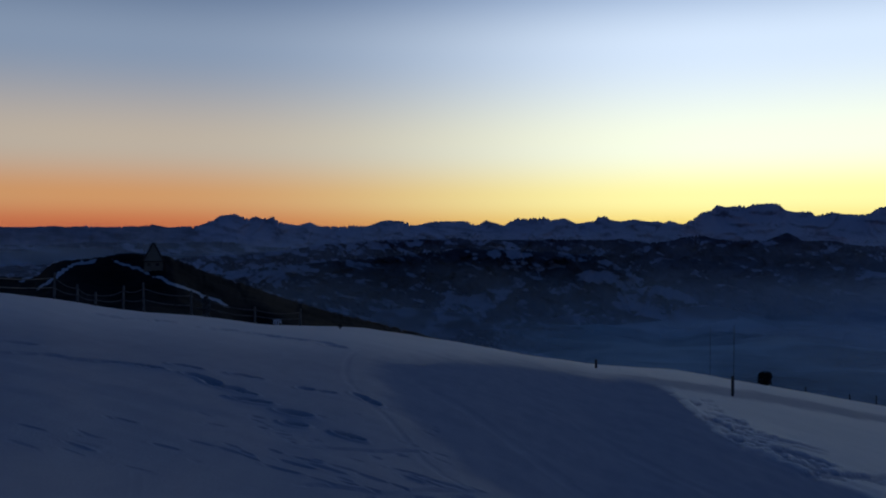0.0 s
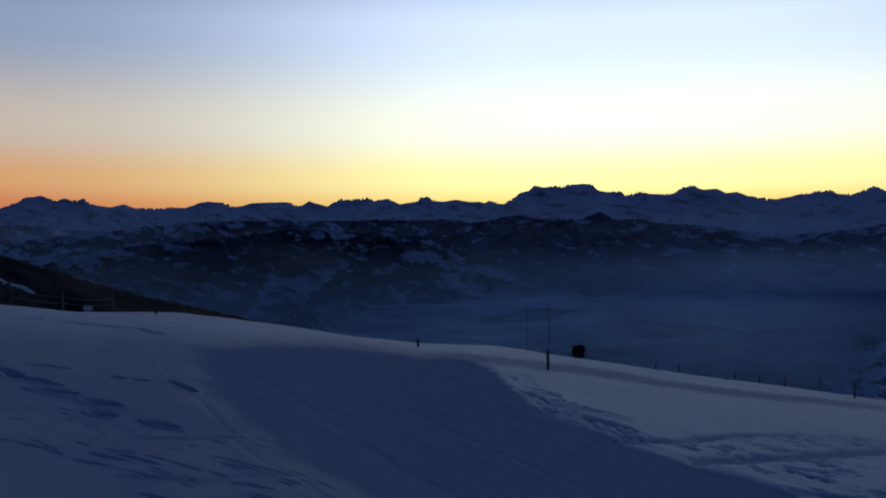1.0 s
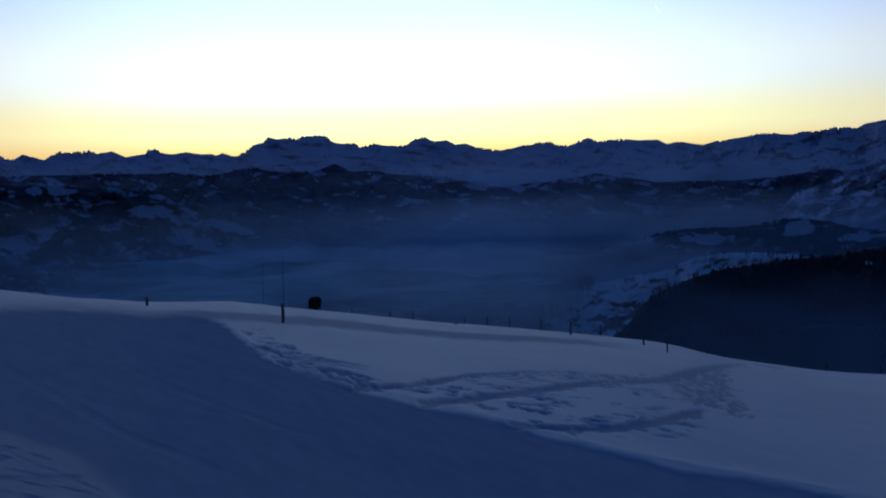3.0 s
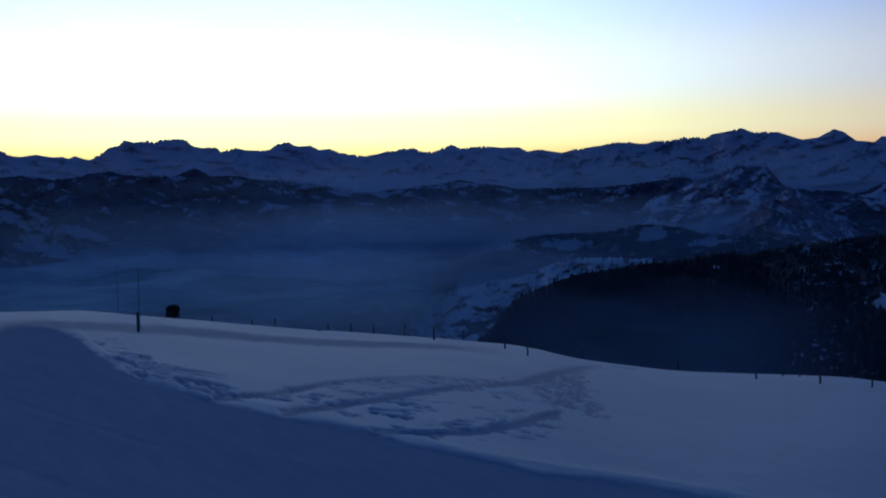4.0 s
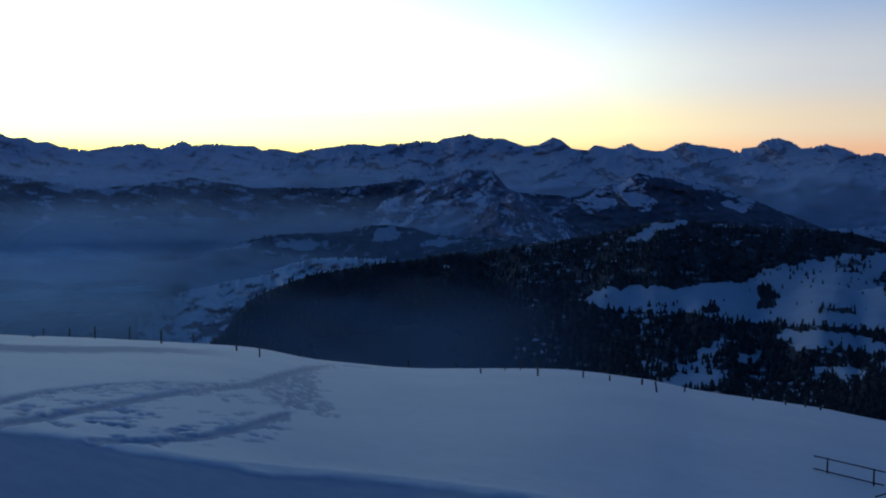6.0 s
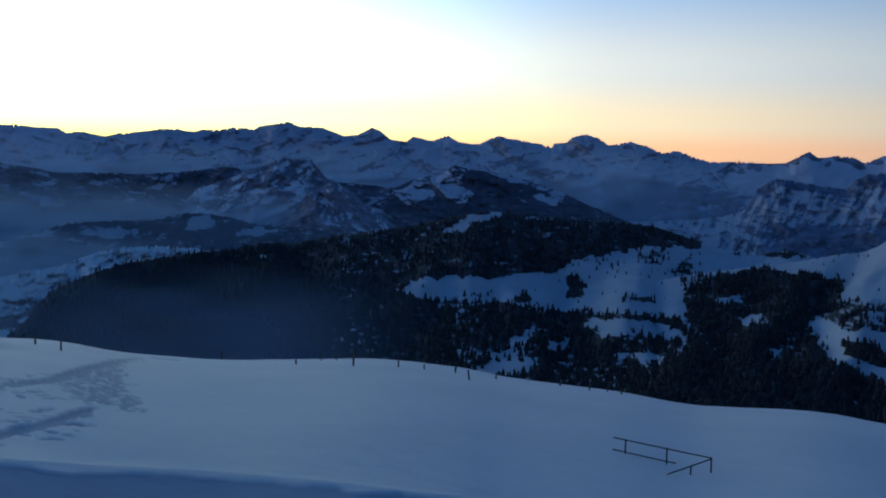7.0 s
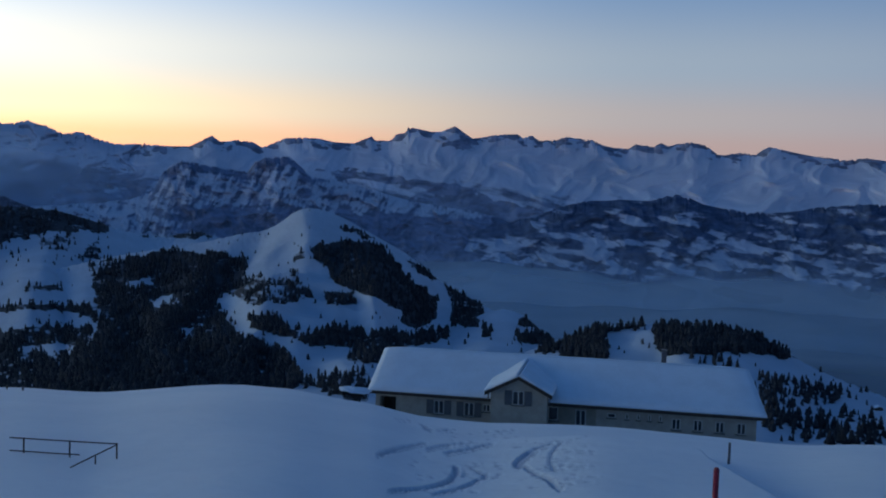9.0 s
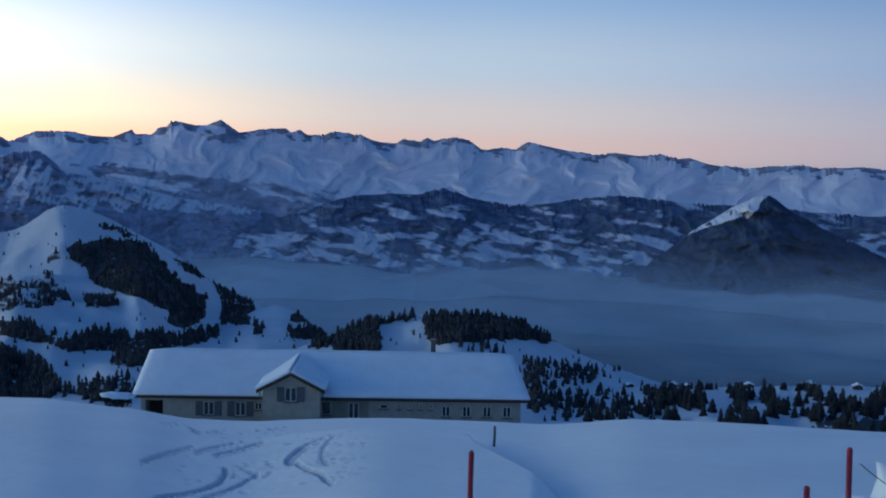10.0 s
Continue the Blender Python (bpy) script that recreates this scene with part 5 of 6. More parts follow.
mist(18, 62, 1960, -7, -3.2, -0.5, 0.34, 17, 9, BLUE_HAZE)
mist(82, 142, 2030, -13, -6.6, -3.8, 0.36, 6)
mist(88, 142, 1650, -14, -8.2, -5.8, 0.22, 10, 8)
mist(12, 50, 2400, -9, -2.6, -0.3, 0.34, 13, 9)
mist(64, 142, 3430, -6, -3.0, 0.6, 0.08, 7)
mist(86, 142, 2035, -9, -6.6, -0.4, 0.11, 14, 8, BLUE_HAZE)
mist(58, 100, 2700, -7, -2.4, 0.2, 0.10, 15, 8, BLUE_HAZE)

# ---- building blocks for things ----
def part(name, bm, material, parent=None, label="", smooth_faces=False):
    me = bpy.data.meshes.new(name)
    bm.normal_update()
    bm.to_mesh(me)
    bm.free()
    me.materials.append(material)
    if smooth_faces:
        me.polygons.foreach_set("use_smooth", [True] * len(me.polygons))
    ob = new(name, me)
    ob.parent = parent
    return tagged(ob, label)


def box(bm, x0, y0, z0, x1, y1, z1, bevel=0.0):
    vs = [bm.verts.new((x, y, z)) for z in (z0, z1) for y in (y0, y1) for x in (x0, x1)]
    fs = [bm.faces.new([vs[i] for i in q]) for q in ((0, 2, 3, 1), (4, 5, 7, 6), (0, 1, 5, 4), (2, 6, 7, 3), (0, 4, 6, 2), (1, 3, 7, 5))]
    if bevel:
        es = list({e for f in fs for e in f.edges})
        bmesh.ops.bevel(bm, geom=es, offset=bevel, segments=2, affect="EDGES", profile=0.5)
    return bm


def boxed(*args, **kw):
    return box(bmesh.new(), *args, **kw)


def rod(bm, a, b, r0, r1=None, n=8, rings=1, wobble=0.0, seed=0):
    """A tapered round bar from a to b, a little crooked if wanted."""
    r1 = r0 if r1 is None else r1
    a, b = Vector(a), Vector(b)
    d = (b - a).normalized()
    s = d.orthogonal().normalized()
    t = d.cross(s)
    rnd_ = random.Random(seed)
    loops = []
    for k in range(rings + 1):
        f = k / rings
        c = a.lerp(b, f) + (s * rnd_.uniform(-wobble, wobble) + t * rnd_.uniform(-wobble, wobble) if 0 < k < rings else Vector())
        r = r0 + (r1 - r0) * f
        loops.append([bm.verts.new(c + (s * math.cos(q) + t * math.sin(q)) * r) for q in (2 * math.pi * j / n for j in range(n))])
    for p, q in zip(loops, loops[1:]):
        for j in range(n):
            bm.faces.new((p[j], p[(j + 1) % n], q[(j + 1) % n], q[j]))
    bm.faces.new(loops[0][::-1]), bm.faces.new(loops[-1])
    return bm


def place(az, r, z=None):
    a = radians(az)
    return Vector((r * math.sin(a), r * math.cos(a), float(ground_z(az, r)) if z is None else z))


# ---- the long low house below the brow ----
def house():
    left = place(88.36, 82.0, EYE - 18.34)
    right = place(110.96, 79.8, EYE - 18.34)
    along = (right - left).normalized()
    L = (right - left).length
    back = Vector((-along.y, along.x, 0))
    if back.dot(left) < 0:
        back = -back
    m = Matrix.Identity(4)
    m.col[0], m.col[1], m.col[2], m.col[3] = (*along, 0), (*back, 0), (0, 0, 1, 0), (*left, 1)
    root = tagged(new("house"), "long low rendered mountain house with a snow-covered roof", "house")
    root.matrix_world = m
    k = L / 702.0                                   # metres per unit of the facade's own scale
    fx = lambda u: (u - 235) * k
    D, RISE, BASE = 12.2, 2.36, -4.2
    inset = 0.55
    g0, g1 = fx(466), fx(566)                       # cross gable
    gy = -1.3

    def wall_with_holes(name, x0, x1, y0, y1, z0, z1, holes, mat, label=""):
        """A wall from x0 to x1 with openings that go right through it."""
        xs = sorted({x0, x1, *[h[0] for h in holes], *[h[1] for h in holes]})
        bm = bmesh.new()
        for a, b in zip(xs, xs[1:]):
            mid = (a + b) / 2
            cut = sorted([(h[2], h[3]) for h in holes if h[0] < mid < h[1]])
            z = z0
            for c0, c1 in cut:
                box(bm, a, y0, z, b, y1, c0)
                z = c1
            box(bm, a, y0, z, b, y1, z1)
        bmesh.ops.remove_doubles(bm, verts=bm.verts, dist=1e-4)
        return part(name, bm, mat, root, label)

    def window(u, w, z0, z1, y, leaves=2, shutters=False, name="window"):
        """Frame, casements with glass and, where it has them, open shutters."""
        x0, x1 = fx(u) - w / 2, fx(u) + w / 2
        t = 0.055
        bm = bmesh.new()
        box(bm, x0, y - 0.03, z0, x0 + t, y + 0.12, z1), box(bm, x1 - t, y - 0.03, z0, x1, y + 0.12, z1)
        box(bm, x0 + t, y - 0.03, z0, x1 - t, y + 0.12, z0 + t), box(bm, x0 + t, y - 0.03, z1 - t, x1 - t, y + 0.12, z1)
        win = part(name, bm, FRAME_WHITE, root)
        wi = (x1 - x0 - 2 * t) / leaves
        for j in range(leaves):
            a = x0 + t + j * wi
            part("pane", boxed(a + 0.03, y + 0.06, z0 + t, a + wi - 0.03, y + 0.08, z1 - t), GLASS, win)
            if j:
                part("mullion", boxed(a - 0.045, y - 0.01, z0 + t, a + 0.045, y + 0.11, z1 - t), FRAME_WHITE, win)
        part("sill", boxed(x0 - 0.08, y - 0.14, z0 - 0.08, x1 + 0.08, y + 0.02, z0 - 0.004, bevel=0.01), STONE, win)
        if shutters:
            for sx0 in (x0 - 0.62, x1 + 0.04):
                bm = boxed(sx0, y - 0.07, z0 - 0.03, sx0 + 0.58, y - 0.02, z1 + 0.03, bevel=0.012)
                part("shutter", bm, SHUTTER, win)
        return (x0, x1, z0, z1)

    # windows first, so that the walls know their openings
    y_wall = inset
    H1 = [window(365, 0.85, -1.62, -0.5, y_wall, 2, True), window(421, 0.85, -1.66, -0.5, y_wall, 2, True), window(453, 0.6, -1.15, -0.55, y_wall, 2)]
    H2 = [window(574, 0.8, -1.45, -0.35, y_wall, 1), window(623, 0.85, -1.75, -0.45, y_wall, 2)]
    H3 = [window(677, 0.66, -0.92, -0.55, y_wall, 1)] + [window(u, 0.24, -0.95, -0.48, y_wall, 1) for u in (704, 724, 743, 762)] + [window(u, 0.68, -1.5, -0.62, y_wall, 2) for u in (789, 826, 863, 899)]
    HG = [window(515, 0.92, 0.02, 1.14, gy, 2, True)]
    porch = (fx(253), fx(284), -2.6, -0.45)
    wall_with_holes("front_wall", fx(245), g0, y_wall, y_wall + 0.35, BASE, 0.0, [porch] + H1, WALL, "grey-beige rendered wall")
    # the stretch right of the gable has a darker tone
    wall_with_holes("front_wall", g1, fx(650), y_wall, y_wall + 0.35, BASE, 0.0, H2, WALL_DARK, "darker rendered wall")
    wall_with_holes("front_wall", fx(650), fx(924), y_wall - 0.004, y_wall + 0.35, BASE, 0.0, H3, WALL, "grey-beige rendered wall")
    for u in (249, 286):
        part("porch_post", boxed(fx(u) - 0.09, y_wall - 0.02, BASE, fx(u) + 0.09, y_wall + 0.06, -0.2, bevel=0.015), WALL, root)
    part("porch_back", boxed(fx(247), y_wall + 1.6, BASE, fx(292), y_wall + 1.7, -0.1), TIMBER, root)
    # end walls with their gables
    for x in (fx(245), fx(924) - 0.35):
        bm = bmesh.new()
        prof = [(inset + 0.36, BASE), (D - inset, BASE), (D - inset, 0.0), (D / 2, RISE - 0.25), (inset + 0.36, 0.0)]
        a = [bm.verts.new((x, y, z)) for y, z in prof]
        b = [bm.verts.new((x + 0.35, y, z)) for y, z in prof]
        bm.faces.new(a[::-1]), bm.faces.new(b)
        for q in range(5):
            bm.faces.new((a[q], a[(q + 1) % 5], b[(q + 1) % 5], b[q]))
        part("end_wall", bm, WALL, root)
    part("rear_wall", boxed(fx(245), D - inset - 0.35, BASE, fx(924), D - inset, 0.0), WALL, root)

    def slab(name, corners, thick, mat, label="", nx=24, ny=8, lump=0.03, open_end=False):
        """A thick roof layer between four corners, its top a little uneven, its edges rounded."""
        a, b, c, d = [Vector(p) for p in corners]
        bm = bmesh.new()
        top, low = [], []
        n_up = (b - a).cross(d - a).normalized()
        if n_up.z < 0:
            n_up = -n_up
        for j in range(ny + 1):
            for i in range(nx + 1):
                u, w = i / nx, j / ny
                p = a.lerp(b, u).lerp(d.lerp(c, u), w)
                e = min(u, w * 2, 1.0) * 20 if open_end else min(u, 1 - u, w * 2, 1.0) * 20
                h = thick * (0.45 + 0.55 * min(1.0, e)) + lump * noise.noise(p * 0.5)
                top.append(bm.verts.new(p + n_up * h)), low.append(bm.verts.new(p))
        row = nx + 1
        for j in range(ny):
            for i in range(nx):
                q = [j * row + i, j * row + i + 1, (j + 1) * row + i + 1, (j + 1) * row + i]
                bm.faces.new([top[t] for t in q]), bm.faces.new([low[t] for t in q[::-1]])
        rim = [i for i in range(row)] + [j * row + nx for j in range(1, ny + 1)] + [ny * row + i for i in range(nx - 1, -1, -1)] + [j * row for j in range(ny - 1, 0, -1)]
        for p, q in zip(rim, rim[1:] + rim[:1]):
            bm.faces.new((low[p], low[q], top[q], top[p]))
        bmesh.ops.recalc_face_normals(bm, faces=bm.faces)
        return part(name, bm, mat, root, label, smooth_faces=True)

    e0, e1, r0, r1 = fx(235), fx(938), fx(230), fx(921)
    slab("roof", [(e0, 0, 0), (e1, 0, 0), (r1, D / 2, RISE), (r0, D / 2, RISE)], 0.14, TIMBER, nx=2, ny=2, lump=0)
    slab("roof", [(e0, D, 0), (e1, D, 0), (r1, D / 2, RISE), (r0, D / 2, RISE)], 0.14, TIMBER, nx=2, ny=2, lump=0)
    slab("roof_snow", [(e0 - 0.05, -0.12, 0.11), (e1 + 0.05, -0.12, 0.11), (r1, D / 2, RISE + 0.14), (r0, D / 2, RISE + 0.14)], 0.32, ROOF_SNOW, label="thick smooth snow on the roof", nx=60, ny=14)
    slab("roof_snow", [(e0 - 0.05, D + 0.12, 0.11), (e1 + 0.05, D + 0.12, 0.11), (r1, D / 2, RISE + 0.14), (r0, D / 2, RISE + 0.14)], 0.32, ROOF_SNOW, nx=30, ny=6)
    part("fascia", boxed(e0, -0.05, -0.16, e1, 0.0, 0.10), TIMBER, root)
    # cross gable
    gm, apex, ge = (g0 + g1) / 2, 2.3, 1.12
    hx0, hx1, hz0, hz1 = HG[0]
    bm = bmesh.new()
    box(bm, g0, gy, BASE, hx0, gy + 0.3, ge), box(bm, hx1, gy, BASE, g1, gy + 0.3, ge)
    box(bm, hx0, gy, BASE, hx1, gy + 0.3, hz0), box(bm, hx0, gy, hz1, hx1, gy + 0.3, apex - 0.3)

    def shard(pts):
        a = [bm.verts.new((x, gy, z)) for x, z in pts]
        b = [bm.verts.new((x, gy + 0.3, z)) for x, z in pts]
        bm.faces.new(a), bm.faces.new(b[::-1])
        for q in range(len(pts)):
            bm.faces.new((a[q], b[q], b[(q + 1) % len(pts)], a[(q + 1) % len(pts)]))

    zl = lambda x: ge + (apex - ge) * (1 - abs(x - gm) / ((g1 - g0) / 2))
    shard([(g0, ge), (hx0, ge), (hx0, zl(hx0))])
    shard([(hx1, ge), (g1, ge), (hx1, zl(hx1))])
    shard([(hx0, apex - 0.3), (hx1, apex - 0.3), (hx1, zl(hx1)), (gm, apex), (hx0, zl(hx0))])
    part("gable_wall", bm, WALL, root, "rendered gable wall")
    for x in (g0, g1 - 0.3):
        part("gable_side_wall", boxed(x, gy + 0.3, BASE, x + 0.3, y_wall + 0.1, ge + 0.3), WALL, root)
    o = 0.42
    run = D / 2 * 0.93
    for s in (-1, 1):
        xe = gm + s * ((g1 - g0) / 2 + o)
        ze = ge - (apex - ge) / ((g1 - g0) / 2) * o + 0.02
        slab("gable_roof", [(xe, gy - 0.45, ze), (gm, gy - 0.45, apex + 0.02), (gm, run, apex + 0.02), (xe, 3.0, ze)], 0.12, TIMBER, nx=2, ny=2, lump=0)
        slab("gable_roof_snow", [(xe + s * 0.05, gy - 0.5, ze + 0.1), (gm, gy - 0.5, apex + 0.12), (gm, run, apex + 0.12), (xe + s * 0.05, 2.9, ze + 0.1)], 0.24, ROOF_SNOW, nx=14, ny=16, open_end=True)
        bm = bmesh.new()
        lo, hi = Vector((xe, gy - 0.58, ze - 0.16)), Vector((gm, gy - 0.58, apex - 0.14))
        quad = [bm.verts.new(p + Vector((0, dy, dz))) for dy in (0, 0.07) for p, dz in ((lo, 0), (hi, 0), (hi, 0.26), (lo, 0.26))]
        for q in ((0, 1, 2, 3), (7, 6, 5, 4), (0, 4, 5, 1), (1, 5, 6, 2), (2, 6, 7, 3), (3, 7, 4, 0)):
            bm.faces.new([quad[t] for t in q])
        bmesh.ops.recalc_face_normals(bm, faces=bm.faces)
        part("rake_board", bm, TIMBER, root, "dark timber board along the gable edge")
    # chimney behind the ridge, lamp-sized vents on it
    ch = part("chimney", boxed(fx(763), D / 2 + 0.1, 1.6, fx(772), D / 2 + 0.6, RISE + 1.4, bevel=0.02), STEEL, root)
    part("chimney_cap", boxed(fx(762), D / 2 + 0.05, RISE + 1.4, fx(773), D / 2 + 0.65, RISE + 1.5, bevel=0.02), STEEL, ch)
    for u, s in ((459, 1), (569, -1)):
        bm = bmesh.new()
        rod(bm, (fx(u), -0.55, 0.05), (fx(u), -0.55, 0.75), 0.05)
        part("snow_guard", bm, STEEL, root)
    return root


house()


# ---- posts, rails and marker poles on the snow ----
def fence_post(az, dip, height, lean=0.0, radius=0.06, material=None, name="fence_post", label="weathered wooden fence post standing in the snow", group="fence posts along the brow", seed=0):
    bm = bmesh.new()
    rod(bm, (0, 0, -0.5), (math.sin(radians(lean)) * height, 0, height), radius, radius * 0.85, 8, 4, radius * 0.15, seed)
    ob = part(name, bm, material or POST_WOOD, None, label)
    p = on_slope(az, dip)
    ob.matrix_world = Matrix.Translation(p) @ Matrix.Rotation(-radians(az), 4, "Z")
    return tagged(ob, category="post", group=group)


# bearing, dip of the foot, height in degrees as seen from the camera, lean
POSTS = [(8.7, 6.42, 0.49, 0), (16.1, 7.8, 1.14, 0), (20.0, 7.3, 0.27, 0), (22.2, 7.65, 0.29, 0), (23.5, 7.79, 0.48, 0), (26.5, 8.1, 0.45, 0), (27.8, 8.23, 0.52, 0), (29.1, 8.48, 0.71, 0), (30.9, 8.49, 0.73, 0), (32.6, 8.91, 0.76, 0), (34.3, 8.81, 0.62, 0), (35.5, 8.97, 0.44, 0), (36.7, 9.46, 0.49, 0), (38.0, 9.87, 0.58, 0), (40.2, 9.89, 0.27, 0), (46.5, 10.52, 0.48, 0)]
POSTS += [(49.2, 10.62, 0.45, 0), (50.2, 10.61, 0.39, 0), (50.7, 10.9, 0.26, 0), (52.1, 10.72, 0.45, 4), (53.0, 10.71, 0.52, 0), (54.0, 11.05, 0.94, 0), (56.6, 11.08, 0.39, 0), (58.1, 11.2, 0.32, 0), (59.9, 11.36, 0.36, 6), (60.8, 11.73, 0.6, -14), (62.3, 11.6, 0.29, 0), (66.0, 11.88, 0.29, 0), (67.7, 12.04, 0.31, 0), (68.7, 12.07, 0.25, 5), (69.5, 12.16, 0.25, 0)]
for k_, (a_, d_, h_, l_) in enumerate(POSTS):
    far_ = on_slope(a_, d_).xy.length
    fence_post(a_, d_, far_ * math.tan(radians(h_)), l_, 0.045 + 0.012 * (k_ % 3 == 0), seed=k_)
fence_post(108.95, 15.62, on_slope(108.95, 15.62).xy.length * math.tan(radians(1.2)), 1.5, 0.05, STEEL, "marker_post", "slim dark post standing in the snow by the house", "marker posts", 70)


for a_, d_, deg_ in ((16.18, 7.66, 3.8), (15.0, 6.62, 2.7)):
    fence_post(a_, d_, on_slope(a_, d_).xy.length * math.tan(radians(deg_)), 0.4, 0.016, FROST_WOOD, "snow_stake", "tall thin frosted stake standing in the snow", "snow stakes", 80)


def marker_pole(az, r, top_dip, lean, seed):
    p = place(az, r)
    top = EYE - (r - ARM) * math.tan(radians(top_dip)) - p.z
    bm = bmesh.new()
    rod(bm, (0, 0, -0.4), (math.sin(radians(lean)) * top, 0, top), 0.022, 0.022, 14, 3, 0.002, seed)
    root = part("marker_pole", bm, RED, None, "red painted piste marker pole stuck in the snow", True)
    bm = bmesh.new()
    rod(bm, (math.sin(radians(lean)) * (top - 0.002), 0, top - 0.002), (math.sin(radians(lean)) * (top + 0.025), 0, top + 0.022), 0.0245, 0.015, 14)
    part("cap", bm, RED, root)
    root.matrix_world = Matrix.Translation(p) @ Matrix.Rotation(-radians(az), 4, "Z")
    return tagged(root, category="pole", group="red marker poles")


marker_pole(107.38, 8.0, 16.08, 0.5, 1)
marker_pole(127.95, 8.6, 14.32, -1.5, 2)
marker_pole(125.7, 8.0, 16.6, -1.0, 3)


def snow_rail():
    """Low tubular railing, half buried, that turns a corner."""
    P = lambda az, dip: on_slope(az, dip)
    root = tagged(new("railing"), "half-buried dark railing with two bars in the snow", "railing")
    a, b, c = P(69.5, 15.41), P(71.93, 15.74), P(74.48, 16.08)
    d = c + (P(72.11, 16.49) - c)
    root.matrix_world = Matrix.Translation(b)
    up = Vector((0, 0, 1))
    H = b.xy.length * math.tan(radians(0.80))

    def bar(name, p, q, r=0.018):
        bm = bmesh.new()
        rod(bm, p, q, r, r, 8, 3, 0.004, 5)
        return part(name, bm, TIMBER, root)
    e = (c - a).normalized()
    pa, pc = a - b, c - b
    bar("top_rail", pa - e * 0.25 + up * H, pc + up * H)
    bar("bottom_rail", pa - e * 0.25 + up * H * 0.12, pa.lerp(pc, 0.62) + up * H * 0.1)
    for f in (0.05, 0.52, 1.0):
        p = pa.lerp(pc, f)
        bar("post", p - up * 0.4, p + up * (H + 0.02), 0.022)
    pd = d - b
    bar("side_rail", pc + up * (H - 0.02), pd + up * 0.05)
    mid = pc.lerp(pd, 0.48)
    bar("post", mid - up * 0.4, mid + up * H * 0.55, 0.02)
    return root


snow_rail()


# ---- woods on the hills ----
def conifer_template(rnd_, tiers, sides):
    """Verts and faces of a small far-off conifer, one unit high, with a ragged outline."""
    vs, fs = [], []
    for t in range(tiers):
        z0, z1 = 0.06 + 0.80 * t / tiers, 0.06 + 0.80 * (t + 1.55) / tiers
        rad = 0.27 * (1 - 0.70 * t / tiers)
        base = len(vs)
        turn = rnd_.uniform(0, 6)
        for k in range(sides):
            q = turn + 2 * math.pi * k / sides
            rr = rad * rnd_.uniform(0.6, 1.25)
            vs.append((rr * math.cos(q), rr * math.sin(q), z0 + rnd_.uniform(-0.05, 0.04)))
        vs.append((rnd_.uniform(-0.02, 0.02), rnd_.uniform(-0.02, 0.02), min(1.0, z1)))
        for k in range(sides):
            fs.append((base + k, base + (k + 1) % sides, base + sides))
    base = len(vs)
    for x, y in ((-0.018, -0.01), (0.018, -0.01), (0, 0.02)):
        vs.append((x, y, -0.15))
    vs.append((0, 0, 0.4))
    fs += [(base, base + 1, base + 3), (base + 1, base + 2, base + 3), (base + 2, base, base + 3)]
    return np.array(vs), np.array(fs)


TREE_RND = random.Random(5)
TEMPLATES = [conifer_template(TREE_RND, 4, 6) for _ in range(8)]


def wood_stuff(name, label, spots):
    """One joined mesh of many far trees; spots: x, y, z, height."""
    V, F, n0 = [], [], 0
    rng = np.random.default_rng(len(spots))
    for k, (x, y, z, h) in enumerate(spots):
        v, f = TEMPLATES[k % 8]
        q = rng.uniform(0, 6.28)
        wide = rng.uniform(0.85, 1.5)
        c, s = math.cos(q) * wide, math.sin(q) * wide
        V.append(np.stack([x + h * (v[:, 0] * c - v[:, 1] * s), y + h * (v[:, 0] * s + v[:, 1] * c), z + h * v[:, 2]], 1))
        F.append(f + n0)
        n0 += len(v)
    V, F = np.concatenate(V), np.concatenate(F)
    me = bpy.data.meshes.new(name)
    me.vertices.add(len(V)), me.loops.add(F.size), me.polygons.add(len(F))
    me.vertices.foreach_set("co", V.ravel())
    me.loops.foreach_set("vertex_index", F.ravel())
    me.polygons.foreach_set("loop_start", np.arange(0, F.size, 3))
    me.update(calc_edges=True)
    me.materials.append(CONIFER)
    return tagged(new(name, me), label, "wood", kind="stuff")


def scatter(strip, count, tall, seed, keep=0.02):
    A, el, X, Y, Z, W = strip
    rng = np.random.default_rng(seed)
    n, m = X.shape
    i, j = rng.integers(1, n - 1, count * 12), rng.integers(0, m - 1, count * 12)
    ok = rng.random(len(i)) < np.maximum(W[i, j] ** 1.5, keep * (W[i, j] < 0.2))
    i, j = i[ok][:count], j[ok][:count]
    fi, fj = rng.random(len(i)), rng.random(len(i))
    P = []
    for G in (X, Y, Z):
        P.append((G[i, j] * (1 - fj) + G[i, j + 1] * fj) * (1 - fi) + (G[i - 1, j] * (1 - fj) + G[i - 1, j + 1] * fj) * fi)
    h = tall * rng.uniform(0.55, 1.25, len(i)) * (0.6 + 0.4 * np.minimum(1, W[i, j] * 1.4))
    return list(zip(P[0], P[1], P[2] - 0.3, h))


for k_, (strip_, count_, tall_) in enumerate(STRIPS):
    wood_stuff("far_wood", "dense dark conifer wood on a snowy mountainside", scatter(strip_, count_, tall_, 100 + k_, 0.012 if k_ > 1 else 0.0))


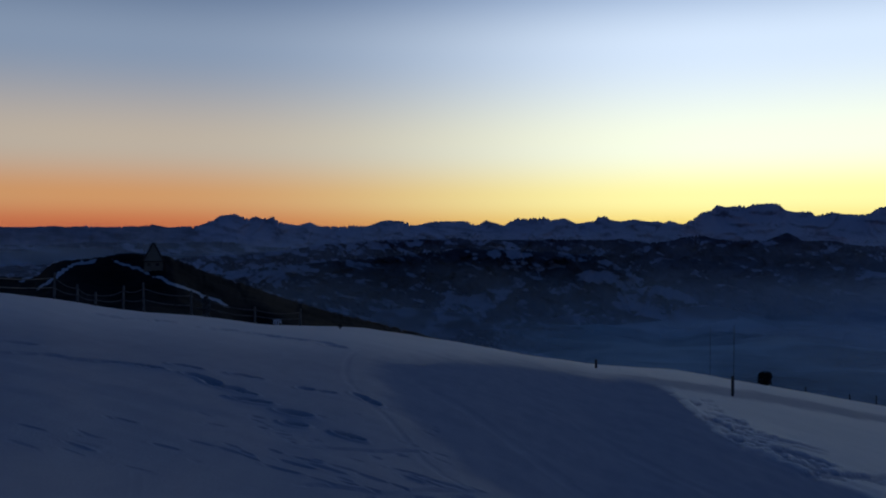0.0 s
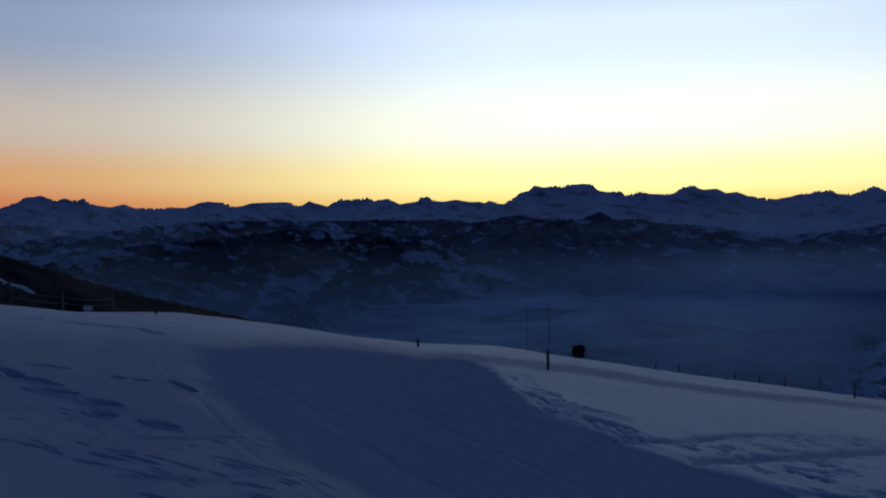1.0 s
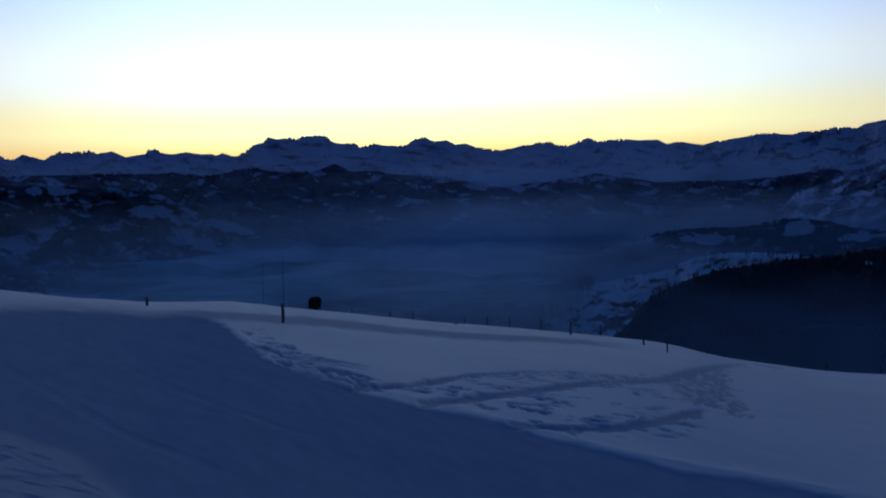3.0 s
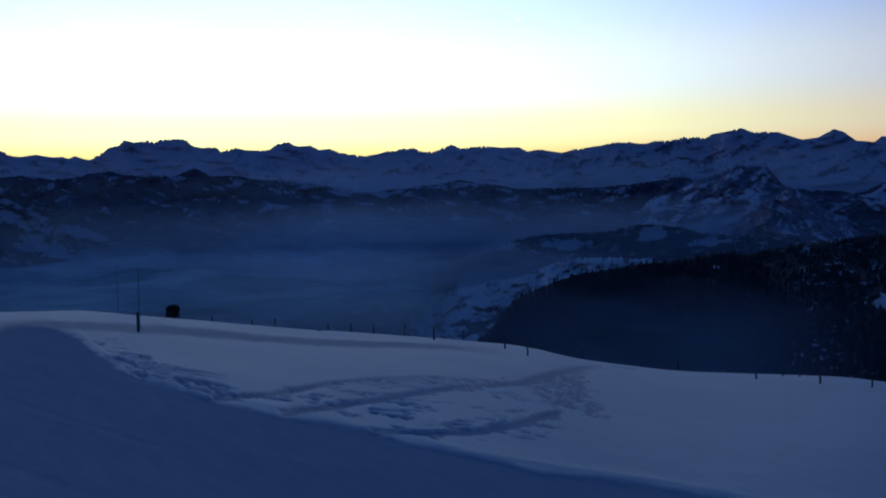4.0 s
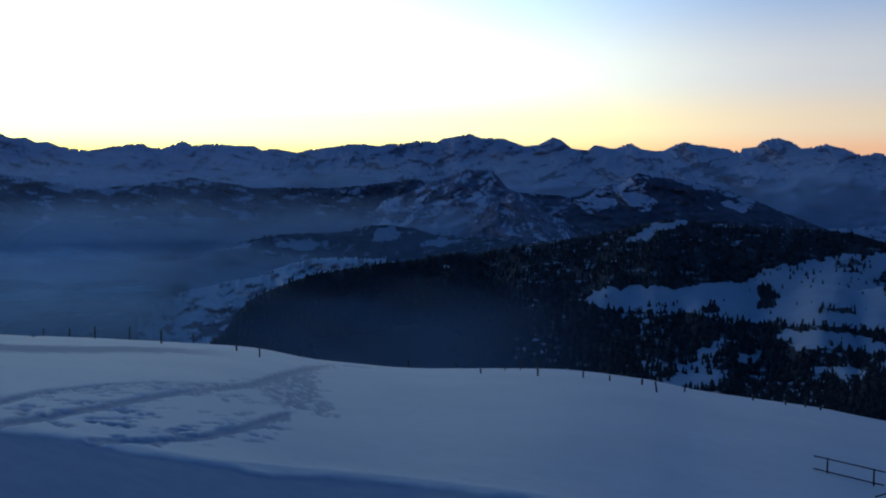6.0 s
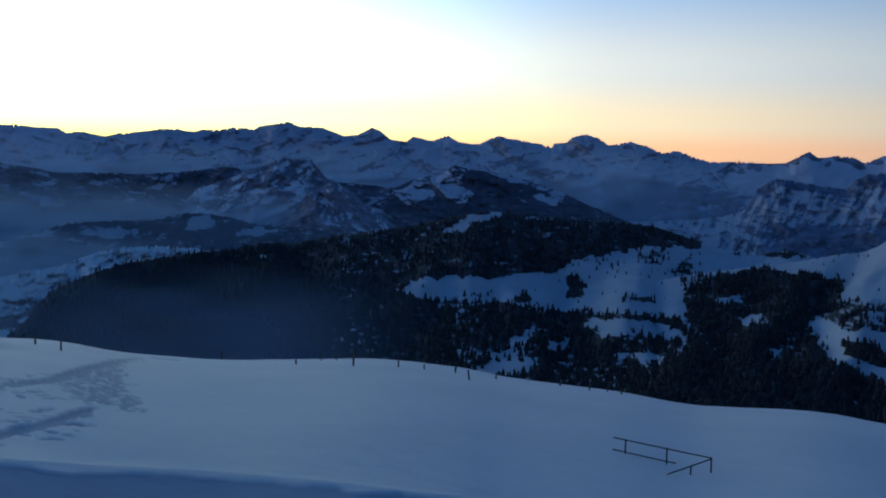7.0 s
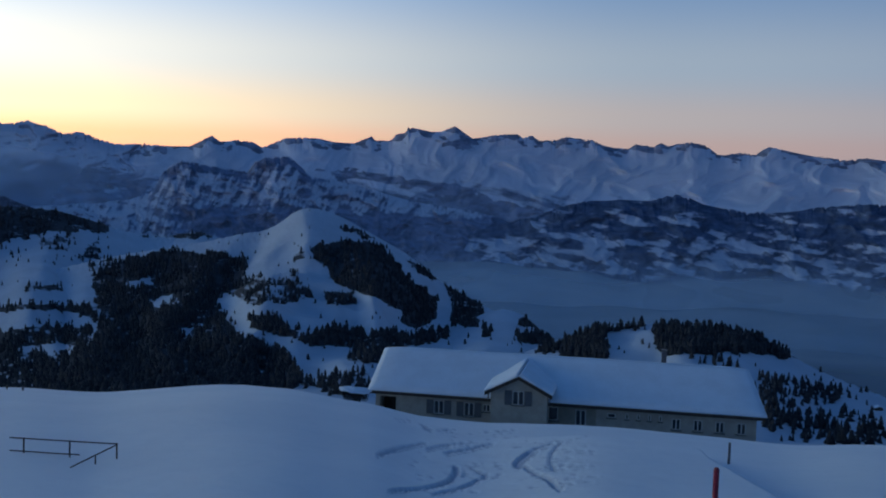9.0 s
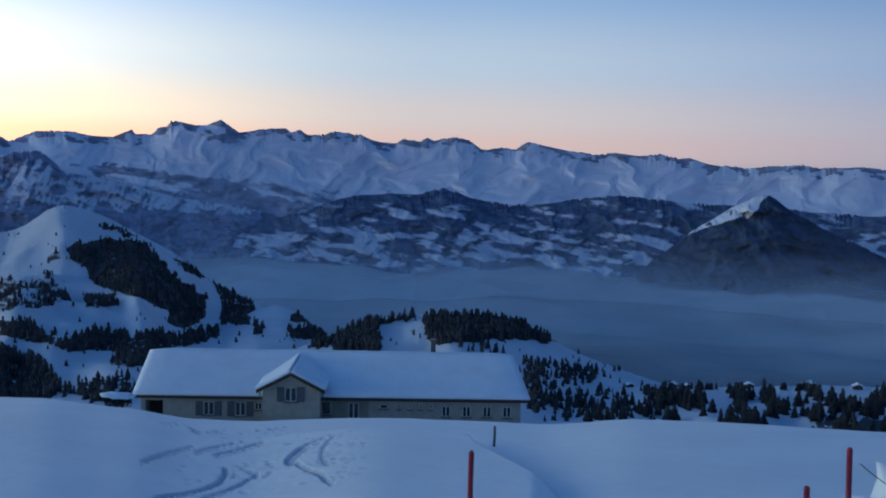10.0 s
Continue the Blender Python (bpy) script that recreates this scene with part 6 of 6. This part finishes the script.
# ---- single conifers on the terrace ----
def conifer(height, seed, slim=1.0):
    """Tapered trunk and whorls of drooping boughs."""
    rnd_ = random.Random(seed)
    bm = bmesh.new()
    rod(bm, (0, 0, -1.0), (0, 0, height * 0.96), 0.02 * height, 0.004 * height, 6, 4, 0.004 * height, seed)
    root = part("conifer", bm, BARK)
    bm = bmesh.new()
    n = 11
    for t in range(n):
        f = t / n
        z = height * (0.10 + 0.88 * f)
        reach = height * 0.25 * slim * (1 - f) ** 0.55 + 0.03 * height
        m_ = 8 if f < 0.6 else 6
        off = rnd_.uniform(0, 6)
        for k in range(m_):
            q = off + 2 * math.pi * k / m_ + rnd_.uniform(-0.25, 0.25)
            L = reach * rnd_.uniform(0.65, 1.2)
            d = Vector((math.cos(q), math.sin(q), 0))
            s = Vector((-d.y, d.x, 0))
            a = Vector((0, 0, z + 0.05 * height))
            tip = d * L + Vector((0, 0, z - 0.35 * L))
            mid = d * L * 0.55
            w = L * 0.36
            v = [bm.verts.new(p) for p in (a, mid + s * w + Vector((0, 0, z - 0.10 * L)), tip, mid - s * w + Vector((0, 0, z - 0.10 * L)), mid + Vector((0, 0, z - 0.42 * L)))]
            for q3 in ((0, 1, 2), (0, 2, 3), (0, 4, 1), (1, 4, 2), (2, 4, 3), (3, 4, 0)):
                bm.faces.new([v[i] for i in q3])
    part("crown", bm, CONIFER, root, "dark green boughs dusted with snow")
    return tagged(root, "dark conifer with a dusting of snow on the terrace", "tree", "conifers on the terrace")


def strip_place(strip, az, el):
    A, E, X, Y, Z, W = strip
    j = int(np.clip(np.searchsorted(A[0], az), 0, A.shape[1] - 1))
    i = int(np.argmin(np.abs(np.degrees(np.arctan2(Z[:, j] - EYE, np.hypot(X[:, j], Y[:, j]))) - el)))
    return Vector((X[i, j], Y[i, j], Z[i, j]))


PROTO, SPOTS = [], []
rnd = random.Random(77)
rim_ = lambda a: float(np.interp(a, [110, 114, 118, 124, 131], [-13.3, -12.5, -12.0, -11.55, -10.95]))
for _ in range(46):                                # clumps, thicker towards the west
    a0_ = 111.5 + 20.0 * rnd.random() ** 0.75
    e0_ = rnd.uniform(-13.9, rim_(a0_) - 0.15)
    if a0_ < 118 and e0_ > -13.2:
        continue
    for _ in range(rnd.randrange(3, 10)):
        SPOTS.append((a0_ + rnd.gauss(0, 0.35), min(e0_ + rnd.gauss(0, 0.12), rim_(a0_)), 0.5 + 0.55 * rnd.random()))
for _ in range(40):                                # a low hedge of young trees along the rim
    a0_ = rnd.choice([117.8, 119.0, 120.2, 121.0, 122.6, 125.2, 126.0]) + rnd.gauss(0, 0.3)
    SPOTS.append((a0_, rim_(a0_) + 0.02, 0.38 + 0.2 * rnd.random()))
for _ in range(34):                                # single trees
    a0_ = rnd.uniform(111, 131)
    SPOTS.append((a0_, rnd.uniform(-13.6, rim_(a0_)), 0.6 + 0.7 * rnd.random()))
for k_, (a_, e_, tall_) in enumerate(SPOTS):
    p_ = strip_place(TERRACE, a_, e_)
    h_ = tall_ * (9.0 if a_ < 118 else 11.5)
    m_ = Matrix.Translation(p_) @ Matrix.Rotation(rnd.uniform(0, 6), 4, "Z") @ Matrix.Scale(h_ / 10.0, 4)
    if len(PROTO) < 6:
        ob_ = conifer(10.0, 300 + k_, rnd.uniform(0.8, 1.5))
        ob_.matrix_world = m_
        PROTO.append((ob_, m_))
    else:
        src = PROTO[k_ % 6][0]
        c_ = copy_thing(src, Matrix.Translation(p_))
        c_.matrix_basis = m_


# ---- chalets at the terrace's rim ----
def chalet(az, el, w, turn):
    p = strip_place(TERRACE, az, el)
    root = tagged(new("chalet"), "small dark timber chalet with a snowy roof", "chalet", "chalets on the terrace")
    root.matrix_world = Matrix.Translation(p) @ Matrix.Rotation(-radians(az) + radians(turn), 4, "Z")
    d, h = w * 0.8, w * 0.42
    part("wall", boxed(-w / 2, -d / 2, -1.0, w / 2, d / 2, h, bevel=0.03), TIMBER, root)
    for s in (-1, 1):
        bm = bmesh.new()
        o = 0.5
        prof = [(s * (w / 2 + o), h - 0.15), (0, h + w * 0.24), (0, h + w * 0.24 + 0.45), (s * (w / 2 + o), h + 0.25)]
        a = [bm.verts.new((x, -d / 2 - o, z)) for x, z in prof]
        b = [bm.verts.new((x, d / 2 + o, z)) for x, z in prof]
        bm.faces.new(a), bm.faces.new(b[::-1])
        for q in range(4):
            bm.faces.new((a[q], b[q], b[(q + 1) % 4], a[(q + 1) % 4]))
        bmesh.ops.recalc_face_normals(bm, faces=bm.faces)
        part("roof", bm, ROOF_SNOW, root, "snow-covered roof half")
    for x in (-w * 0.22, w * 0.22):
        win = part("window", boxed(x - 0.45, -d / 2 - 0.04, h * 0.35, x + 0.45, -d / 2 - 0.005, h * 0.75), FRAME_WHITE, root)
        part("pane", boxed(x - 0.37, -d / 2 - 0.05, h * 0.38, x + 0.37, -d / 2 - 0.042, h * 0.72), GLASS, win)
    return root


for a_, e_, w_, t_ in ((116.7, -11.9, 5.0, 20), (119.1, -11.78, 5.5, -15), (119.9, -11.74, 4.5, 30), (123.3, -11.46, 6.0, 10), (126.4, -11.14, 6.5, -25), (128.9, -11.0, 6.0, 15)):
    chalet(a_, e_, w_, t_)


# ---- the wooden lookout hut on the dark summit ----
def lookout():
    az, far = -16.4, 285.0
    p = strip_place(SUMMIT, az, -0.72)
    far = p.xy.length
    u = far * math.tan(radians(1.0))
    root = tagged(new("lookout_hut"), "small hut with a steep pyramid roof on a dark summit", "hut")
    root.matrix_world = Matrix.Translation(p) @ Matrix.Rotation(-radians(az), 4, "Z")
    h0 = 0.42 * u
    part("body", boxed(-u * 0.5, -u * 0.5, -1.5, u * 0.5, u * 0.5, h0, bevel=0.05), WALL_DARK, root)
    bm = bmesh.new()
    o, apex = u * 0.55, h0 + 0.95 * u
    lo = [bm.verts.new((x * o, y * o, h0 + 0.002)) for x, y in ((-1, -1), (1, -1), (1, 1), (-1, 1))]
    hi = [bm.verts.new((x * o * 0.06, y * o * 0.06, apex)) for x, y in ((-1, -1), (1, -1), (1, 1), (-1, 1))]
    bm.faces.new(lo[::-1]), bm.faces.new(hi)
    for q in range(4):
        bm.faces.new((lo[q], lo[(q + 1) % 4], hi[(q + 1) % 4], hi[q]))
    roof = part("roof", bm, WALL_DARK, root, "steep pyramid roof")
    for x, y in ((-1, -1), (1, -1), (1, 1), (-1, 1)):
        bm = bmesh.new()
        rod(bm, (x * o, y * o, h0), (x * o * 0.06, y * o * 0.06, apex + 0.2), 0.05 * u, 0.04 * u, 6)
        part("ridge_board", bm, TIMBER, roof)
    part("eaves", boxed(-o * 1.02, -o * 1.02, h0 - 0.06 * u, o * 1.02, o * 1.02, h0, bevel=0.02), TIMBER, root)
    for x in (-0.22, 0.22):
        part("window", boxed((x - 0.09) * u, -0.5 * u - 0.03, h0 * 0.35, (x + 0.09) * u, -0.5 * u - 0.004, h0 * 0.75), GLASS, root)
    return root


lookout()


# ---- rope fence along the brow ----
def rope_fence():
    root = tagged(new("rope_fence"), "rope fence with pale frosted wooden posts on the snow brow", "fence")
    spec = [(-25.5, 2.0, 1.3), (-21.2, 2.2, 1.38), (-20.0, 2.45, 0.95), (-19.1, 2.62, 0.72), (-17.7, 2.95, 1.3), (-16.6, 3.1, 1.6), (-14.1, 3.38, 1.4), (-13.3, 3.45, 1.25), (-10.6, 3.75, 0.9), (-8.1, 4.0, 0.95)]
    root.matrix_world = Matrix.Translation(on_slope(-17.7, 2.95))
    inv = root.matrix_world.inverted()
    tops = []
    for k, (az, dip, deg) in enumerate(spec):
        p = inv @ on_slope(az, dip)
        h = on_slope(az, dip).xy.length * math.tan(radians(deg))
        lean = Vector((0.04 * math.sin(k * 2.1) * h, 0, h))
        bm = bmesh.new()
        rod(bm, p - Vector((0, 0, 0.4)), p + lean, 0.045, 0.038, 8, 4, 0.008, k)
        part("post", bm, FROST_WOOD, root)
        tops.append((p, lean))
    for (pa, la), (pb, lb) in zip(tops, tops[1:]):
        for f, sag in ((0.8, 0.10), (0.42, 0.07)):
            a, b = pa + la * f, pb + lb * f
            bm = bmesh.new()
            prev = a
            for s in range(1, 11):
                t = s / 10
                q = a.lerp(b, t) - Vector((0, 0, sag * 4 * t * (1 - t)))
                rod(bm, prev, q, 0.017, 0.017, 5)
                prev = q
            part("rope", bm, FROST_WOOD, root)
    return root


rope_fence()


# ---- bushes on the brow ----
def bush(az, dip, deg_w, deg_h, material, seed, label, twigs=260):
    p = on_slope(az, dip)
    far = p.xy.length
    w, h = far * math.tan(radians(deg_w)), far * math.tan(radians(deg_h))
    rnd_ = random.Random(seed)
    bm = bmesh.new()
    for _ in range(twigs):
        q, rr = rnd_.uniform(0, 6.28), math.sqrt(rnd_.random()) * w / 2
        z = h * rnd_.random() ** 0.8
        c = Vector((rr * math.cos(q), rr * math.sin(q) * 0.7, z * (1.05 - 0.25 * (2 * rr / w) ** 2)))
        s = h * rnd_.uniform(0.06, 0.14)
        d = Vector((rnd_.uniform(-1, 1), rnd_.uniform(-1, 1), rnd_.uniform(0.0, 1.2))).normalized()
        e = d.orthogonal().normalized()
        v = [bm.verts.new(c + x) for x in (-d * s - e * s * 0.3, -d * s + e * s * 0.3, d * s * 0.6 + e * s * 0.45, d * s * 1.3, d * s * 0.6 - e * s * 0.45)]
        bm.faces.new(v)
    for _ in range(7):
        rod(bm, (rnd_.uniform(-0.1, 0.1) * w, 0, -0.2), (rnd_.uniform(-0.4, 0.4) * w, rnd_.uniform(-0.2, 0.2) * w, h * 0.8), 0.02, 0.008, 5)
    ob = part("bush", bm, material)
    ob.matrix_world = Matrix.Translation(p) @ Matrix.Rotation(-radians(az), 4, "Z")
    return tagged(ob, label, "bush", "bushes on the brow")


bush(17.9, 7.05, 0.72, 0.72, BRUSH, 1, "dense dark bush standing on the snow brow", 420)
bush(-13.3, 3.42, 0.32, 1.15, FROST_WOOD, 2, "frosted bush thick with snow on the brow", 200)
bush(-9.4, 3.9, 0.5, 0.35, ROOF_SNOW, 3, "low bush thick with snow on the brow", 120)
bush(-5.9, 4.15, 0.35, 0.2, BRUSH, 4, "low dark bush poking out of the snow", 90)
bush(26.0, 8.2, 0.4, 0.14, BRUSH, 5, "low dark bush poking out of the snow", 80)

snowy_bush = bush(87.6, 12.81, 1.5, 0.7, BRUSH, 6, "dark bush with a cap of snow beside the house", 520)
bm = bmesh.new()
bmesh.ops.create_icosphere(bm, subdivisions=4, radius=1.0)
w_ = on_slope(87.6, 12.81).xy.length * math.tan(radians(0.85))
for v in bm.verts:
    n_ = v.co.normalized()
    q_ = 1 + 0.3 * noise.noise(n_ * 1.9) + 0.12 * noise.noise(n_ * 5)
    v.co = Vector((n_.x * w_ * 1.05 * q_, n_.y * w_ * 0.7 * q_, w_ * (0.74 + max(n_.z, -0.25) * 0.24 * q_ - 0.12 * n_.x)))
part("snow_cap", bm, ROOF_SNOW, snowy_bush, "rounded cap of snow", True)


# ---- cleared snow beside the marker poles, with a rope ----
def snow_mound(az=131.9, far=9.6, size=1.0, dip=14.7, label="lumpy heap of cleared white snow by the marker poles"):
    p = place(az, far)
    rnd_ = random.Random(3)
    bm = bmesh.new()
    bmesh.ops.create_icosphere(bm, subdivisions=5, radius=1.0)
    for v in bm.verts:
        n = v.co.normalized()
        k = 1 + 0.30 * noise.noise(n * 2.1) + 0.24 * noise.noise(n * 4.6) + 0.13 * noise.noise(n * 11)
        v.co = Vector((n.x * 0.72 * k, n.y * 0.72 * k, n.z * 0.95 * k)) * size
    ob = part("snow_mound", bm, ROOF_SNOW, None, label, True)
    top = EYE - (far - ARM) * math.tan(radians(dip)) - 1.05 * size
    ob.matrix_world = Matrix.Translation((p.x, p.y, top if size > 1 else max(p.z - 0.3, top)))
    return tagged(ob, category="snow mound")


snow_mound()


def barrier_rope():
    a0, b0 = place(127.95, 8.6, EYE - 8.1 * math.tan(radians(14.95))), place(134.0, 8.9, EYE - 8.4 * math.tan(radians(16.6)))
    bm = bmesh.new()
    prev = a0
    for s in range(1, 13):
        t = s / 12
        q = a0.lerp(b0, t) - Vector((0, 0, 0.12 * 4 * t * (1 - t)))
        rod(bm, prev - a0, q - a0, 0.0045, 0.0045, 6)
        prev = q
    ob = part("barrier_rope", bm, ROPE, None, "thin dark rope slung from a red marker pole")
    ob.matrix_world = Matrix.Translation(a0)
    return tagged(ob, category="rope")


barrier_rope()


# ---- the old moon: a thin lit crescent low in the bright sky ----
def moon():
    k = Mat("moonlight")
    k.bsdf.inputs["Emission Color"].default_value = (1.0, 0.97, 0.90, 1)
    k.bsdf.inputs["Emission Strength"].default_value = 8.0
    k.done(k.mix(k.noise(0.2), (0.4, 0.4, 0.4), (0.6, 0.6, 0.6)), 0.9)
    far, size = 4600.0, 4600.0 * math.tan(radians(0.15))
    bm = bmesh.new()
    rows = []
    for j in range(33):
        q = math.pi * j / 32 - math.pi / 2
        rim, inner = Vector((math.cos(q), 0, math.sin(q))) * size, Vector((math.cos(q) * 0.62, 0, math.sin(q))) * size
        mid = (rim + inner) / 2 + Vector((0, -0.12 * size, 0))
        rows.append([bm.verts.new(p) for p in (rim, mid, inner)])
    for a, b in zip(rows, rows[1:]):
        for i in range(2):
            bm.faces.new((a[i], a[i + 1], b[i + 1], b[i]))
    ob = part("backdrop_moon", bm, k.m, None, "thin white crescent moon low in the dawn sky", True)
    az = radians(37.8)
    ob.matrix_world = Matrix.Translation((far * math.sin(az), far * math.cos(az), EYE + far * math.tan(radians(9.45)))) @ Matrix.Rotation(-az, 4, "Z") @ Matrix.Rotation(radians(138), 4, "Y")
    return tagged(ob, category="moon", kind="structure")


moon()
